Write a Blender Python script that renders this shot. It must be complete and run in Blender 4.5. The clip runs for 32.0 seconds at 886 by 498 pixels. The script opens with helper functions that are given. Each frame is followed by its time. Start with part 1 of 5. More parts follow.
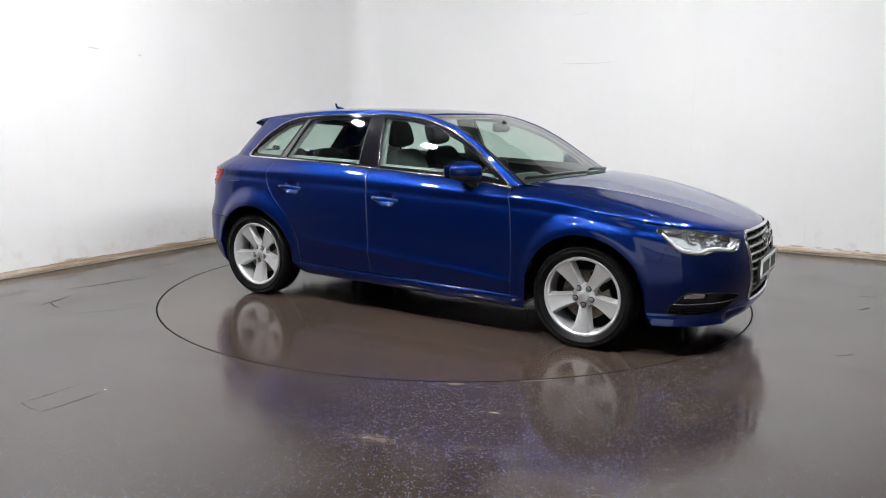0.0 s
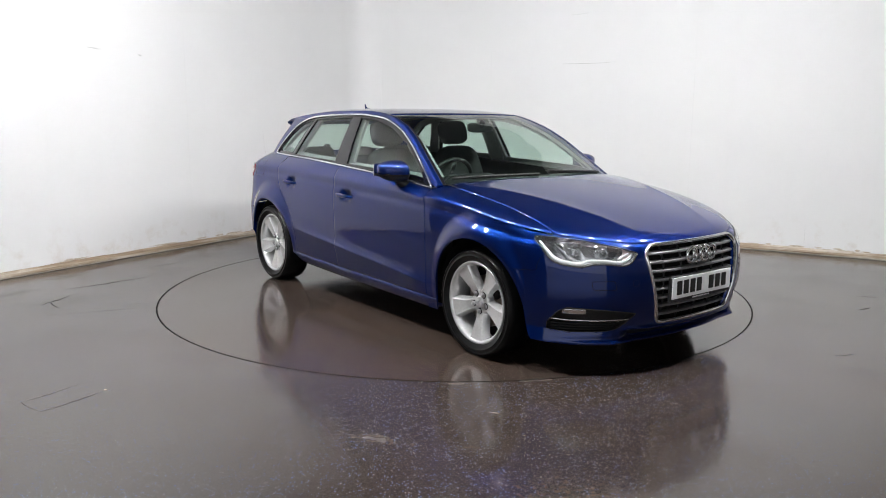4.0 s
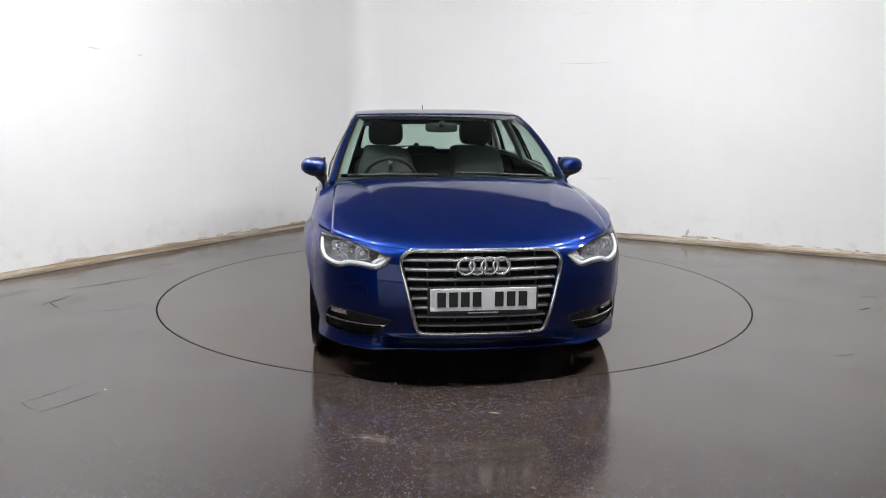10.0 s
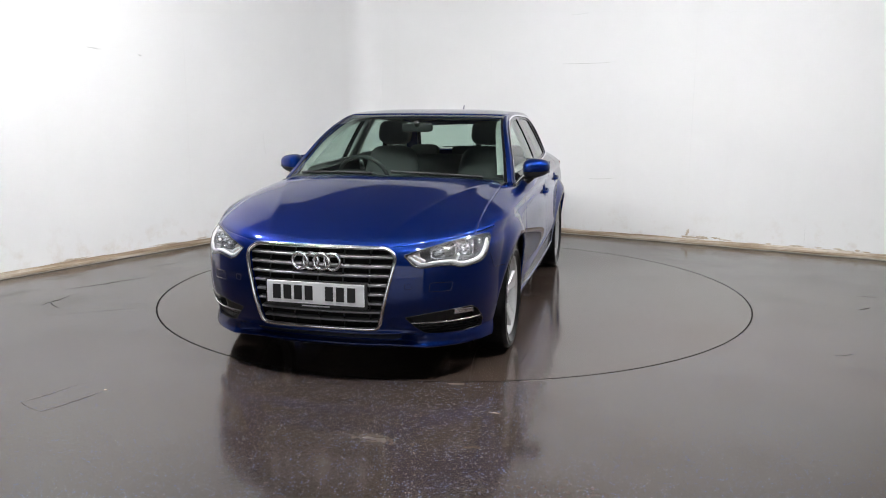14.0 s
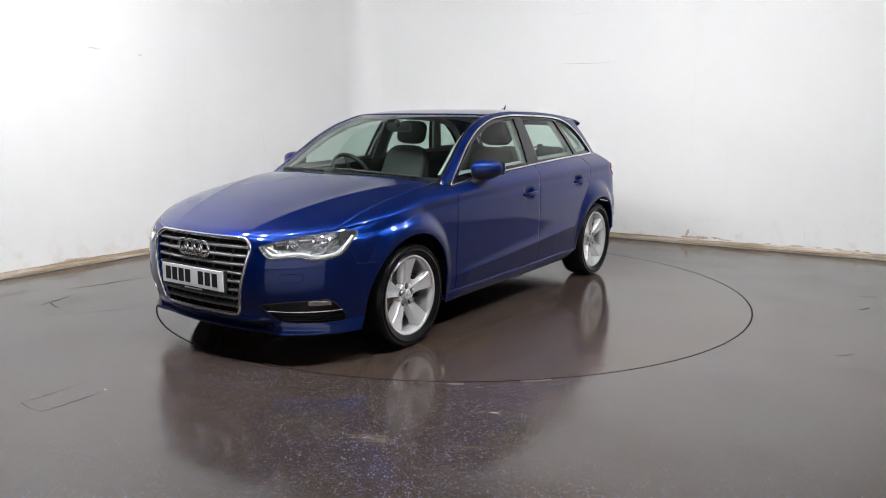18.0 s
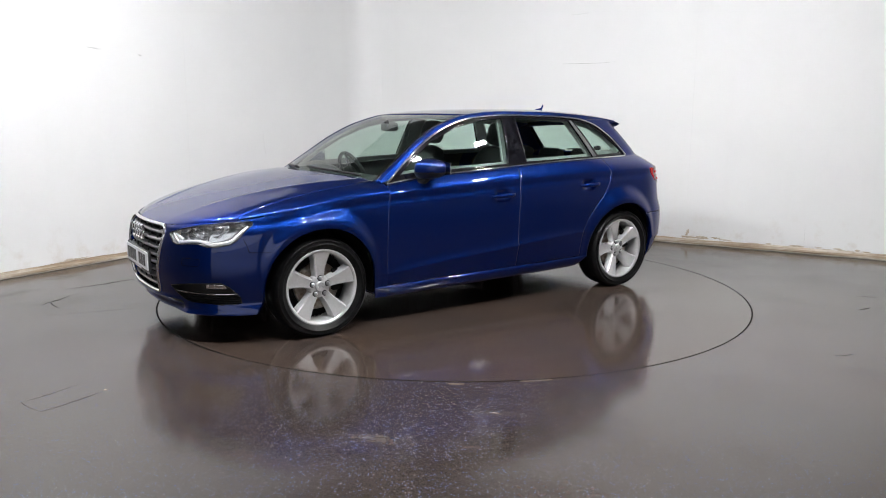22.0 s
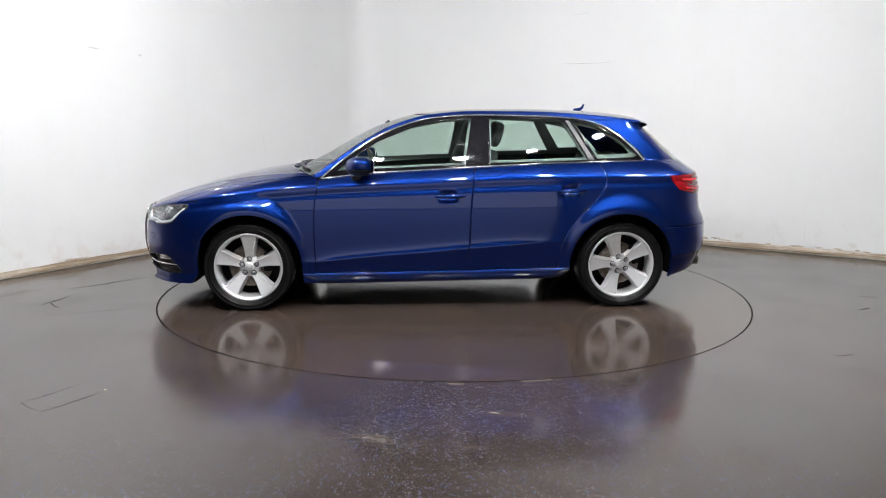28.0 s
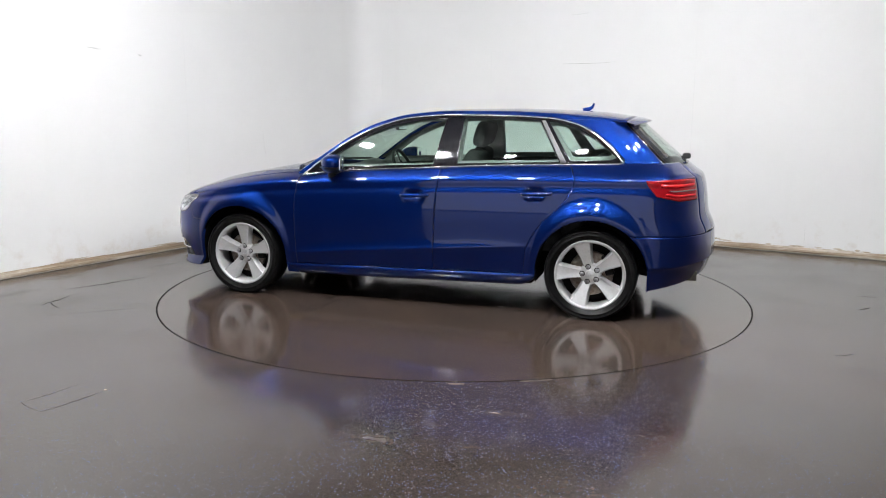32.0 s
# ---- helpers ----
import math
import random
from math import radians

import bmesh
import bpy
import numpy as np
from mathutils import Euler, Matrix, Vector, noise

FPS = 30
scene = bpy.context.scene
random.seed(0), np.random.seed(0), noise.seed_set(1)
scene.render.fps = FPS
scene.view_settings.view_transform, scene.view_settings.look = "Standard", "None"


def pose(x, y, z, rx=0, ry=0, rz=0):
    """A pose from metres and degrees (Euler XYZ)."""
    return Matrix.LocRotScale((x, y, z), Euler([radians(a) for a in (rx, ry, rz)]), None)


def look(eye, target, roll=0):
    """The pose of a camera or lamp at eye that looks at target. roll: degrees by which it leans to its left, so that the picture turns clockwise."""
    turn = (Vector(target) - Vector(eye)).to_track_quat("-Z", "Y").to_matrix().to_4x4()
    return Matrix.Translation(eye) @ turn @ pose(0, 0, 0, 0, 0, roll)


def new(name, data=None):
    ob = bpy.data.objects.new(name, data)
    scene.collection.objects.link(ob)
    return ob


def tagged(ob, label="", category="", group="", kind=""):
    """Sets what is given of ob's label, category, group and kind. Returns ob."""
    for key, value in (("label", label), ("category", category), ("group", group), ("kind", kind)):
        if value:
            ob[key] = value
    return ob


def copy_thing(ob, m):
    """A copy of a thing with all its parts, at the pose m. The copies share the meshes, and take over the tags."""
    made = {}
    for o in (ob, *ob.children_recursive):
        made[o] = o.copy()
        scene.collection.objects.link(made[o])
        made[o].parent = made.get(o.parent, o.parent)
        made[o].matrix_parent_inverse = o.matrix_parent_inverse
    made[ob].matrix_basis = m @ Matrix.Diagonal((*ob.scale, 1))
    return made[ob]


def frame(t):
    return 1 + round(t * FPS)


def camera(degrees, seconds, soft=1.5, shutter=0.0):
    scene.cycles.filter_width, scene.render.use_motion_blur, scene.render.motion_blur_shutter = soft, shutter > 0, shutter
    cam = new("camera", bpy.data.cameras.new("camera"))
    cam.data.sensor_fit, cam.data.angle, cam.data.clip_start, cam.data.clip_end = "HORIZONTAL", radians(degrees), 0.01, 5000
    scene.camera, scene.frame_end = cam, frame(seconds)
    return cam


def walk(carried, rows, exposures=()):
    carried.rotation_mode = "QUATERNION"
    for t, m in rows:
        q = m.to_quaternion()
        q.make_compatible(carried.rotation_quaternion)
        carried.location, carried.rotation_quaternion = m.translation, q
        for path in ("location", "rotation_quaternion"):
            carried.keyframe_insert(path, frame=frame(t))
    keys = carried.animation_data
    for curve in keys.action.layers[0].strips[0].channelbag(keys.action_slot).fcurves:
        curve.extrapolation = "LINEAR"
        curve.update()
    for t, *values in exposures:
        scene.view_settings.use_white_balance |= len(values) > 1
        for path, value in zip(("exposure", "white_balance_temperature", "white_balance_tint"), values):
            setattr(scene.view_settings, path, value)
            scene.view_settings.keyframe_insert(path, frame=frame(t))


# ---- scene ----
cam = camera(60.4, 32.0, soft=1.0)
EYE = Matrix.Translation((0, -5.993, 1.339)) @ pose(0, 0, 0, 90 - 9.74, 0, 0.79) @ pose(0, 0, 0, 0, 0, 0.26)
walk(cam, [(0, EYE), (32, EYE)])
scene.view_settings.exposure = 0.0

# ---- plan ----
CORNER = Vector((-1.245, 4.469))          # the room's corner behind the car
E1 = Vector((-math.cos(radians(59.7)), -math.sin(radians(59.7))))   # along the one wall
E2 = Vector((math.cos(radians(-30.0)), math.sin(radians(-30.0))))   # along the other
ROOM_1, ROOM_2, CEILING = 13.0, 16.0, 3.6
WHITE_END = 5.9                           # where the one wall goes over from white to the darkened stretch
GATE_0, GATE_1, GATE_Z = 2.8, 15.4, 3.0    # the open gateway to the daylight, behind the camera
TABLE_R = 2.239
TURN_0, TURN_PACE = -30.89, -5.171        # the turntable's angle and pace, in degrees
CAR_OFF = Vector((-0.164, 0.156))         # the turntable's axis in the car's space


def room(a, b, z=0.0):
    p = CORNER + E1 * a + E2 * b
    return Vector((p.x, p.y, z))


# ---- world and lamps ----
world = bpy.data.worlds.new("world")
scene.world = world
world.use_nodes = True
world.node_tree.nodes["Background"].inputs[0].default_value = (0.8, 0.85, 1, 1)
world.node_tree.nodes["Background"].inputs[1].default_value = 0.02

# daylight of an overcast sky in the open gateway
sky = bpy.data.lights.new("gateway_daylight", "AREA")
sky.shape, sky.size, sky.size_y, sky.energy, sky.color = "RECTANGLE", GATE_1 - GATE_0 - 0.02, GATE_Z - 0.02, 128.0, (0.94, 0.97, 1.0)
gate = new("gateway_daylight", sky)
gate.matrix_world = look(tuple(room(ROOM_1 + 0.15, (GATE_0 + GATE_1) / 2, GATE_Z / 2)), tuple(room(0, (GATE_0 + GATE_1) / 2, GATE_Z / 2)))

# the ceiling lamps hang in an arc round the turntable's near side
LAMP_RING, LAMP_FIRST, LAMP_STEP, LAMP_COUNT = 3.05, 192.0, 21.5, 8
LAMPS = [(LAMP_RING * math.cos(radians(LAMP_FIRST + LAMP_STEP * k)), LAMP_RING * math.sin(radians(LAMP_FIRST + LAMP_STEP * k)), LAMP_FIRST + LAMP_STEP * k) for k in range(LAMP_COUNT)]
LAMP_SIZE, LAMP_FLAT, LAMP_Z, LAMP_TIP = 0.19, 0.60, 3.42, 44.0


# ---- materials ----
def material(name, base=(0.5, 0.5, 0.5), rough=0.5, metal=0.0, **more):
    m = bpy.data.materials.new(name)
    m.use_nodes = True
    p = m.node_tree.nodes["Principled BSDF"]
    p.inputs["Base Color"].default_value = (*base, 1)
    p.inputs["Roughness"].default_value = rough
    p.inputs["Metallic"].default_value = metal
    for key, value in more.items():
        p.inputs[key.replace("_", " ")].default_value = value
    return m


def nodes_of(m):
    t = m.node_tree
    return t, t.nodes, t.links, t.nodes["Principled BSDF"]


def add_node(t, kind, **values):
    n = t.nodes.new(kind)
    for key, value in values.items():
        n.inputs[key.replace("_", " ")].default_value = value
    return n


def coords(t, scale=(1, 1, 1)):
    c = t.nodes.new("ShaderNodeTexCoord")
    m = t.nodes.new("ShaderNodeMapping")
    m.inputs["Scale"].default_value = scale
    t.links.new(c.outputs["Object"], m.inputs["Vector"])
    return m.outputs["Vector"]


def ramp(t, fac, stops):
    r = t.nodes.new("ShaderNodeValToRGB")
    r.color_ramp.elements[0].position, r.color_ramp.elements[0].color = stops[0][0], (*stops[0][1], 1)
    r.color_ramp.elements[1].position, r.color_ramp.elements[1].color = stops[-1][0], (*stops[-1][1], 1)
    for at, colour in stops[1:-1]:
        e = r.color_ramp.elements.new(at)
        e.color = (*colour, 1)
    t.links.new(fac, r.inputs["Fac"])
    return r.outputs["Color"]


def mix(t, fac, a, b, blend="MIX"):
    n = t.nodes.new("ShaderNodeMix")
    n.data_type, n.blend_type = "RGBA", blend
    for sock, value in ((n.inputs["Factor"], fac), (n.inputs["A"], a), (n.inputs["B"], b)):
        if hasattr(value, "is_linked"):
            t.links.new(value, sock)
        elif isinstance(value, (int, float)):
            sock.default_value = value
        else:
            sock.default_value = (*value, 1)
    return n.outputs["Result"]


def bump(t, p, height, strength=0.2, distance=0.01):
    b = t.nodes.new("ShaderNodeBump")
    b.inputs["Strength"].default_value, b.inputs["Distance"].default_value = strength, distance
    t.links.new(height, b.inputs["Height"])
    t.links.new(b.outputs["Normal"], p.inputs["Normal"])
    return b


def noise_of(t, vector, scale, detail=4.0, rough=0.55):
    n = add_node(t, "ShaderNodeTexNoise", Scale=scale, Detail=detail, Roughness=rough)
    t.links.new(vector, n.inputs["Vector"])
    return n.outputs["Fac"]


PATCHES = [(-0.33, -2.955, 0.17, 0.05, -16, 0.5), (0.20, -2.655, 0.18, 0.035, -12, 0.38), (0.06, -3.035, 0.09, 0.035, 5, 0.25), (-3.36, -0.35, 0.22, 0.10, 60, 0.35), (-3.27, 0.28, 0.25, 0.06, 58, 0.3), (-2.6, 0.9, 0.3, 0.05, 55, 0.25), (-2.95, -0.6, 0.3, 0.2, 40, 0.2), (0.45, -2.20, 0.12, 0.02, 8, 0.7), (0.02, -2.27, 0.1, 0.014, 0, 0.5)]


def floor_material(name, flakes=1.0, worn=1.0, patches=(), rough_low=0.095, grain=0.3):
    """Dark brown resin with blue and white flakes, glossy and uneven. patches: worn spots, their place, half sizes, turn and strength."""
    m = material(name, (0.05, 0.04, 0.035), 0.2, Specular_IOR_Level=0.75)
    t, nodes, links, p = nodes_of(m)
    v = coords(t)
    big, mid = noise_of(t, v, 0.55, 5), noise_of(t, v, 1.7, 2.5, 0.5)
    base = ramp(t, big, [(0.32, (0.046, 0.034, 0.030)), (0.5, (0.060, 0.044, 0.037)), (0.66, (0.074, 0.054, 0.044))])
    base = mix(t, ramp(t, mid, [(0.42, (0, 0, 0)), (0.75, (0.45 * worn,) * 3)]), base, (0.080, 0.050, 0.033))
    grit = noise_of(t, v, 34, 8, 0.7)
    base = mix(t, ramp(t, grit, [(0.42, (0.45, 0.45, 0.45)), (0.62, (0, 0, 0))]), base, (0.018, 0.0145, 0.013))
    base = mix(t, ramp(t, noise_of(t, v, 260, 2), [(0.58, (0, 0, 0)), (0.72, (0.4, 0.4, 0.4))]), base, (0.085, 0.072, 0.062))

    def maths(kind, a, b):
        n = nodes.new("ShaderNodeMath")
        n.operation = kind
        for sock, value in zip(n.inputs, (a, b)):
            if isinstance(value, (int, float)):
                sock.default_value = value
            else:
                links.new(value, sock)
        return n.outputs[0]

    # two sizes of flakes scattered in the resin
    colour = base
    for scale, least, spread, chance in ((64, 0.06, 0.12, 0.30), (104, 0.06, 0.18, 0.35)):
        cells = nodes.new("ShaderNodeTexVoronoi")
        cells.inputs["Scale"].default_value = scale
        links.new(v, cells.inputs["Vector"])
        pick = nodes.new("ShaderNodeSeparateColor")
        links.new(cells.outputs["Color"], pick.inputs["Color"])
        size = maths("ADD", maths("MULTIPLY", pick.outputs["Blue"], spread), least)
        flake = maths("MULTIPLY", maths("LESS_THAN", cells.outputs["Distance"], size), maths("GREATER_THAN", pick.outputs["Red"], chance))
        flake = maths("MULTIPLY", flake, flakes)
        hue = ramp(t, pick.outputs["Green"], [(0.0, (0.08, 0.15, 0.40)), (0.6, (0.15, 0.23, 0.42)), (0.82, (0.27, 0.29, 0.35)), (1.0, (0.38, 0.38, 0.39))])
        colour = mix(t, flake, colour, hue)
    rough = ramp(t, mid, [(0.3, (rough_low * 0.85,) * 3), (0.5, (rough_low * 1.3,) * 3), (0.75, (rough_low * 2.0,) * 3)])
    for x, y, sx, sy, turn, strength in patches:
        at = nodes.new("ShaderNodeMapping")
        at.vector_type = "TEXTURE"
        at.inputs["Location"].default_value = (x, y, 0)
        at.inputs["Rotation"].default_value = (0, 0, radians(turn))
        at.inputs["Scale"].default_value = (sx, sy, 1)
        links.new(v, at.inputs["Vector"])
        length = nodes.new("ShaderNodeVectorMath")
        length.operation = "LENGTH"
        links.new(at.outputs["Vector"], length.inputs[0])
        ragged = maths("MULTIPLY", maths("ADD", length.outputs["Value"], maths("MULTIPLY", noise_of(t, v, 16, 6, 0.65), 1.5)), 0.5)
        spot = ramp(t, ragged, [(0.36, (strength,) * 3), (0.98, (0, 0, 0))])
        colour = mix(t, spot, colour, (0.135, 0.115, 0.102))
        rough = mix(t, spot, rough, (0.5, 0.5, 0.5))
    links.new(colour, p.inputs["Base Color"])
    links.new(rough, p.inputs["Roughness"])
    bump(t, p, maths("ADD", maths("MULTIPLY", noise_of(t, v, 150, 3), 0.05 * grain), maths("MULTIPLY", noise_of(t, v, 6.0, 2), 0.7)), 0.06, 0.01)
    return m


def wall_material():
    m = material("white_wall_paint", (0.78, 0.78, 0.78), 0.55)
    t, nodes, links, p = nodes_of(m)
    v = coords(t)
    big, streak = noise_of(t, v, 0.8, 5), noise_of(t, coords(t, (6, 6, 0.4)), 1.0, 4)
    c = ramp(t, big, [(0.3, (0.76, 0.76, 0.765)), (0.7, (0.80, 0.80, 0.80))])
    c = mix(t, ramp(t, streak, [(0.55, (0, 0, 0)), (0.85, (0.12,) * 3)]), c, (0.70, 0.68, 0.65))
    # dirt kicked up along the foot of the wall
    place = nodes.new("ShaderNodeNewGeometry")
    parts = nodes.new("ShaderNodeSeparateXYZ")
    links.new(place.outputs["Position"], parts.inputs["Vector"])
    low = ramp(t, parts.outputs["Z"], [(0.04, (1, 1, 1)), (0.42, (0, 0, 0))])
    spots = ramp(t, noise_of(t, v, 5.5, 8, 0.65), [(0.52, (0, 0, 0)), (0.72, (0.5,) * 3)])
    c = mix(t, mix(t, 1.0, low, spots, "MULTIPLY"), c, (0.52, 0.44, 0.35))
    links.new(c, p.inputs["Base Color"])
    bump(t, p, noise_of(t, v, 60, 3), 0.06, 0.004)
    return m


def skirting_material():
    m = material("worn_skirting_wood", (0.35, 0.26, 0.18), 0.5)
    t, nodes, links, p = nodes_of(m)
    n = noise_of(t, coords(t, (0.9, 0.9, 30)), 1.6, 6, 0.6)
    fine = noise_of(t, coords(t, (5, 5, 20)), 2.5, 5, 0.6)
    c = ramp(t, n, [(0.32, (0.20, 0.14, 0.09)), (0.47, (0.33, 0.25, 0.17)), (0.60, (0.52, 0.45, 0.36)), (0.7, (0.62, 0.57, 0.49))])
    c = mix(t, ramp(t, fine, [(0.52, (0, 0, 0)), (0.75, (0.6,) * 3)]), c, (0.22, 0.16, 0.10))
    links.new(c, p.inputs["Base Color"])
    bump(t, p, fine, 0.25, 0.004)
    return m


def paint_material():
    m = material("blue_metallic_paint", (0.006, 0.022, 0.15), 0.39, 0.83, Coat_Weight=1.0, Coat_Roughness=0.012, Coat_IOR=1.5, Specular_Tint=(0.08, 0.25, 0.55, 1))
    t, nodes, links, p = nodes_of(m)
    n = nodes.new("ShaderNodeTexVoronoi")
    n.inputs["Scale"].default_value = 900
    links.new(coords(t), n.inputs["Vector"])
    c = ramp(t, n.outputs["Distance"], [(0.0, (0.0027, 0.0255, 0.195)), (0.6, (0.0013, 0.0125, 0.101))])
    links.new(c, p.inputs["Base Color"])
    return m


def glass_material(name, tint, gloss=0.06):
    """A thin pane: tinted see-through with the reflection of its surface."""
    m = material(name)
    t, nodes, links, p = nodes_of(m)
    nodes.remove(p)
    see, shine, blend = nodes.new("ShaderNodeBsdfTransparent"), nodes.new("ShaderNodeBsdfGlossy"), nodes.new("ShaderNodeMixShader")
    see.inputs["Color"].default_value = (*tint, 1)
    shine.inputs["Roughness"].default_value = 0.0
    edge = nodes.new("ShaderNodeLayerWeight")
    edge.inputs["Blend"].default_value = 0.5
    power, scaled = nodes.new("ShaderNodeMath"), nodes.new("ShaderNodeMath")
    power.operation, power.inputs[1].default_value = "POWER", 5.0
    scaled.operation, scaled.inputs[1].default_value, scaled.inputs[2].default_value = "MULTIPLY_ADD", 0.9, gloss
    links.new(edge.outputs["Facing"], power.inputs[0])
    links.new(power.outputs[0], scaled.inputs[0])
    links.new(scaled.outputs[0], blend.inputs[0])
    links.new(see.outputs[0], blend.inputs[1])
    links.new(shine.outputs[0], blend.inputs[2])
    links.new(blend.outputs[0], nodes["Material Output"].inputs["Surface"])
    return m


def speckled(name, a, b, scale, rough, depth=0.15, metal=0.0):
    m = material(name, a, rough, metal)
    t, nodes, links, p = nodes_of(m)
    n = noise_of(t, coords(t), scale, 6, 0.6)
    links.new(ramp(t, n, [(0.35, a), (0.7, b)]), p.inputs["Base Color"])
    bump(t, p, n, depth, 0.004)
    return m


FLOOR = floor_material("flaked_resin_floor", 1.0, 0.6, PATCHES, 0.12, 1.0)
DISC = floor_material("turntable_resin", 0.05, 1.6)
WALL = wall_material()
SKIRT = skirting_material()
PAINT = paint_material()
GLASS = glass_material("tinted_glass", (0.74, 0.86, 0.80), 0.07)
CLEAR = glass_material("clear_lens", (0.95, 0.96, 0.97), 0.05)
CHROME = material("chrome", (0.90, 0.90, 0.92), 0.15, 1.0)
SATIN = speckled("satin_aluminium_trim", (0.62, 0.62, 0.64), (0.70, 0.70, 0.72), 30, 0.25, 0.02, 1.0)
BOLT = speckled("grey_wheel_bolt", (0.22, 0.22, 0.23), (0.30, 0.30, 0.31), 60, 0.35, 0.02, 0.8)
ALLOY = speckled("silver_alloy_paint", (0.60, 0.60, 0.61), (0.67, 0.67, 0.68), 60, 0.26, 0.02, 0.55)
TYRE = speckled("tyre_rubber", (0.003, 0.003, 0.0035), (0.007, 0.007, 0.007), 40, 0.32, 0.1)
TYRE.node_tree.nodes["Principled BSDF"].inputs["Specular IOR Level"].default_value = 0.16
BLACK = speckled("black_plastic", (0.010, 0.010, 0.011), (0.020, 0.020, 0.021), 80, 0.38, 0.1)
GLOSS = material("gloss_black_trim", (0.006, 0.006, 0.008), 0.06)
DARK = speckled("underbody_black", (0.006, 0.006, 0.006), (0.014, 0.013, 0.012), 12, 0.8)
DARK.node_tree.nodes["Principled BSDF"].inputs["Specular IOR Level"].default_value = 0.08
CLOTH = speckled("charcoal_seat_cloth", (0.034, 0.035, 0.036), (0.058, 0.059, 0.060), 150, 0.9, 0.3)
TRIM = speckled("dark_grey_trim", (0.035, 0.035, 0.037), (0.052, 0.052, 0.054), 90, 0.6, 0.2)
LINING = speckled("pale_grey_headlining", (0.26, 0.26, 0.255), (0.31, 0.31, 0.305), 90, 0.9, 0.2)
RED = material("red_lamp_plastic", (0.20, 0.004, 0.007), 0.12)
PLATE = material("white_plate", (0.88, 0.88, 0.90), 0.45)
INK = material("black_lettering", (0.012, 0.012, 0.012), 0.4)
DISCMETAL = speckled("worn_brake_disc", (0.10, 0.075, 0.055), (0.22, 0.20, 0.18), 25, 0.4, 0.1, 0.9)
LAMPGLOW = material("ceiling_lamp_glow", (1, 1, 1), 0.5, 0.0)
LAMPGLOW.node_tree.nodes["Principled BSDF"].inputs["Emission Color"].default_value = (0.985, 0.985, 0.99, 1)
LAMPGLOW.node_tree.nodes["Principled BSDF"].inputs["Emission Strength"].default_value = 820
GREY_WALL = speckled("pale_wall_paint", (0.74, 0.74, 0.75), (0.79, 0.79, 0.79), 3, 0.7, 0.05)
# for unseen walls: the darkness of the hall put into their colour
DIM_WALL = speckled("darkened_unseen_wall", (0.08, 0.08, 0.083), (0.11, 0.11, 0.113), 3, 0.7, 0.05)
CEIL = speckled("dark_ceiling_paint", (0.09, 0.09, 0.095), (0.12, 0.12, 0.12), 3, 0.8, 0.05)
WHITE = speckled("white_ceiling_paint", (0.74, 0.74, 0.74), (0.78, 0.78, 0.77), 4, 0.7, 0.05)


# ---- mesh helpers ----
def mesh_of(verts, faces, smooth=True):
    me = bpy.data.meshes.new("mesh")
    me.from_pydata([tuple(map(float, v)) for v in verts], [], faces)
    if smooth:
        me.polygons.foreach_set("use_smooth", [True] * len(me.polygons))
    me.update()
    return me


def part(name, shape, mat, parent=None, label=""):
    """Links a bmesh or a mesh as one object under a thing or a part."""
    if isinstance(shape, bmesh.types.BMesh):
        me = bpy.data.meshes.new(name)
        shape.to_mesh(me)
        shape.free()
    else:
        me = shape
    me.name = name
    me.materials.clear()
    me.materials.append(mat)
    ob = new(name, me)
    if parent is not None:
        ob.parent = parent
    if label:
        ob["label"] = label
    return ob


def mirrored(me):
    """The same mesh on the car's other side."""
    v = np.empty(len(me.vertices) * 3)
    me.vertices.foreach_get("co", v)
    v = v.reshape(-1, 3) * (1, -1, 1)
    other = mesh_of(v, [tuple(reversed(p.vertices)) for p in me.polygons])
    other.polygons.foreach_set("use_smooth", [p.use_smooth for p in me.polygons])
    return other


def both(name, me, mat, parent, label=""):
    other = mirrored(me)
    return part(name, me, mat, parent, label), part(name, other, mat, parent, label)


def grid_mesh(pts, keep=None, thick=0.0, out=(0, 1, 0), close_u=False, fold=None):
    """A smooth sheet from an array of points (rows, columns, 3); its open edges are folded inwards by thick. out: a way that its front looks to."""
    pts = np.asarray(pts, float)
    nu, nv = pts.shape[:2]
    du = np.gradient(pts, axis=0)
    dv = np.gradient(pts, axis=1)
    nor = np.cross(du, dv)
    nor /= np.linalg.norm(nor, axis=-1, keepdims=True) + 1e-12
    flip = (nor.reshape(-1, 3) @ np.array(out, float)).sum() < 0
    if flip:
        nor = -nor
    at = np.arange(nu * nv).reshape(nu, nv)
    verts = list(pts.reshape(-1, 3))
    faces = []
    edges = {}
    cells = [(i, j) for i in range(nu if close_u else nu - 1) for j in range(nv - 1) if keep is None or keep[i, j]]
    for i, j in cells:
        k = (i + 1) % nu
        f = [at[i, j], at[k, j], at[k, j + 1], at[i, j + 1]]
        if flip:
            f.reverse()
        f = [int(q) for q in f]
        faces.append(tuple(f))
        for a, b in zip(f, f[1:] + f[:1]):
            if (b, a) in edges:
                del edges[(b, a)]
            else:
                edges[(a, b)] = True
    if fold is not None:
        nor, thick = (pts - fold), 1.0
    if thick:
        inner = {}
        flat = nor.reshape(-1, 3)
        for a, b in list(edges):
            for q in (a, b):
                if q not in inner:
                    inner[q] = len(verts)
                    verts.append(verts[q] - flat[q] * thick)
            faces.append((b, a, inner[a], inner[b]))
    used = sorted({q for f in faces for q in f})
    renum = {q: n for n, q in enumerate(used)}
    me = mesh_of([verts[q] for q in used], [tuple(renum[q] for q in f) for f in faces])
    if thick:
        me.polygons.foreach_set("use_smooth", [k < len(cells) for k in range(len(faces))])
    return me


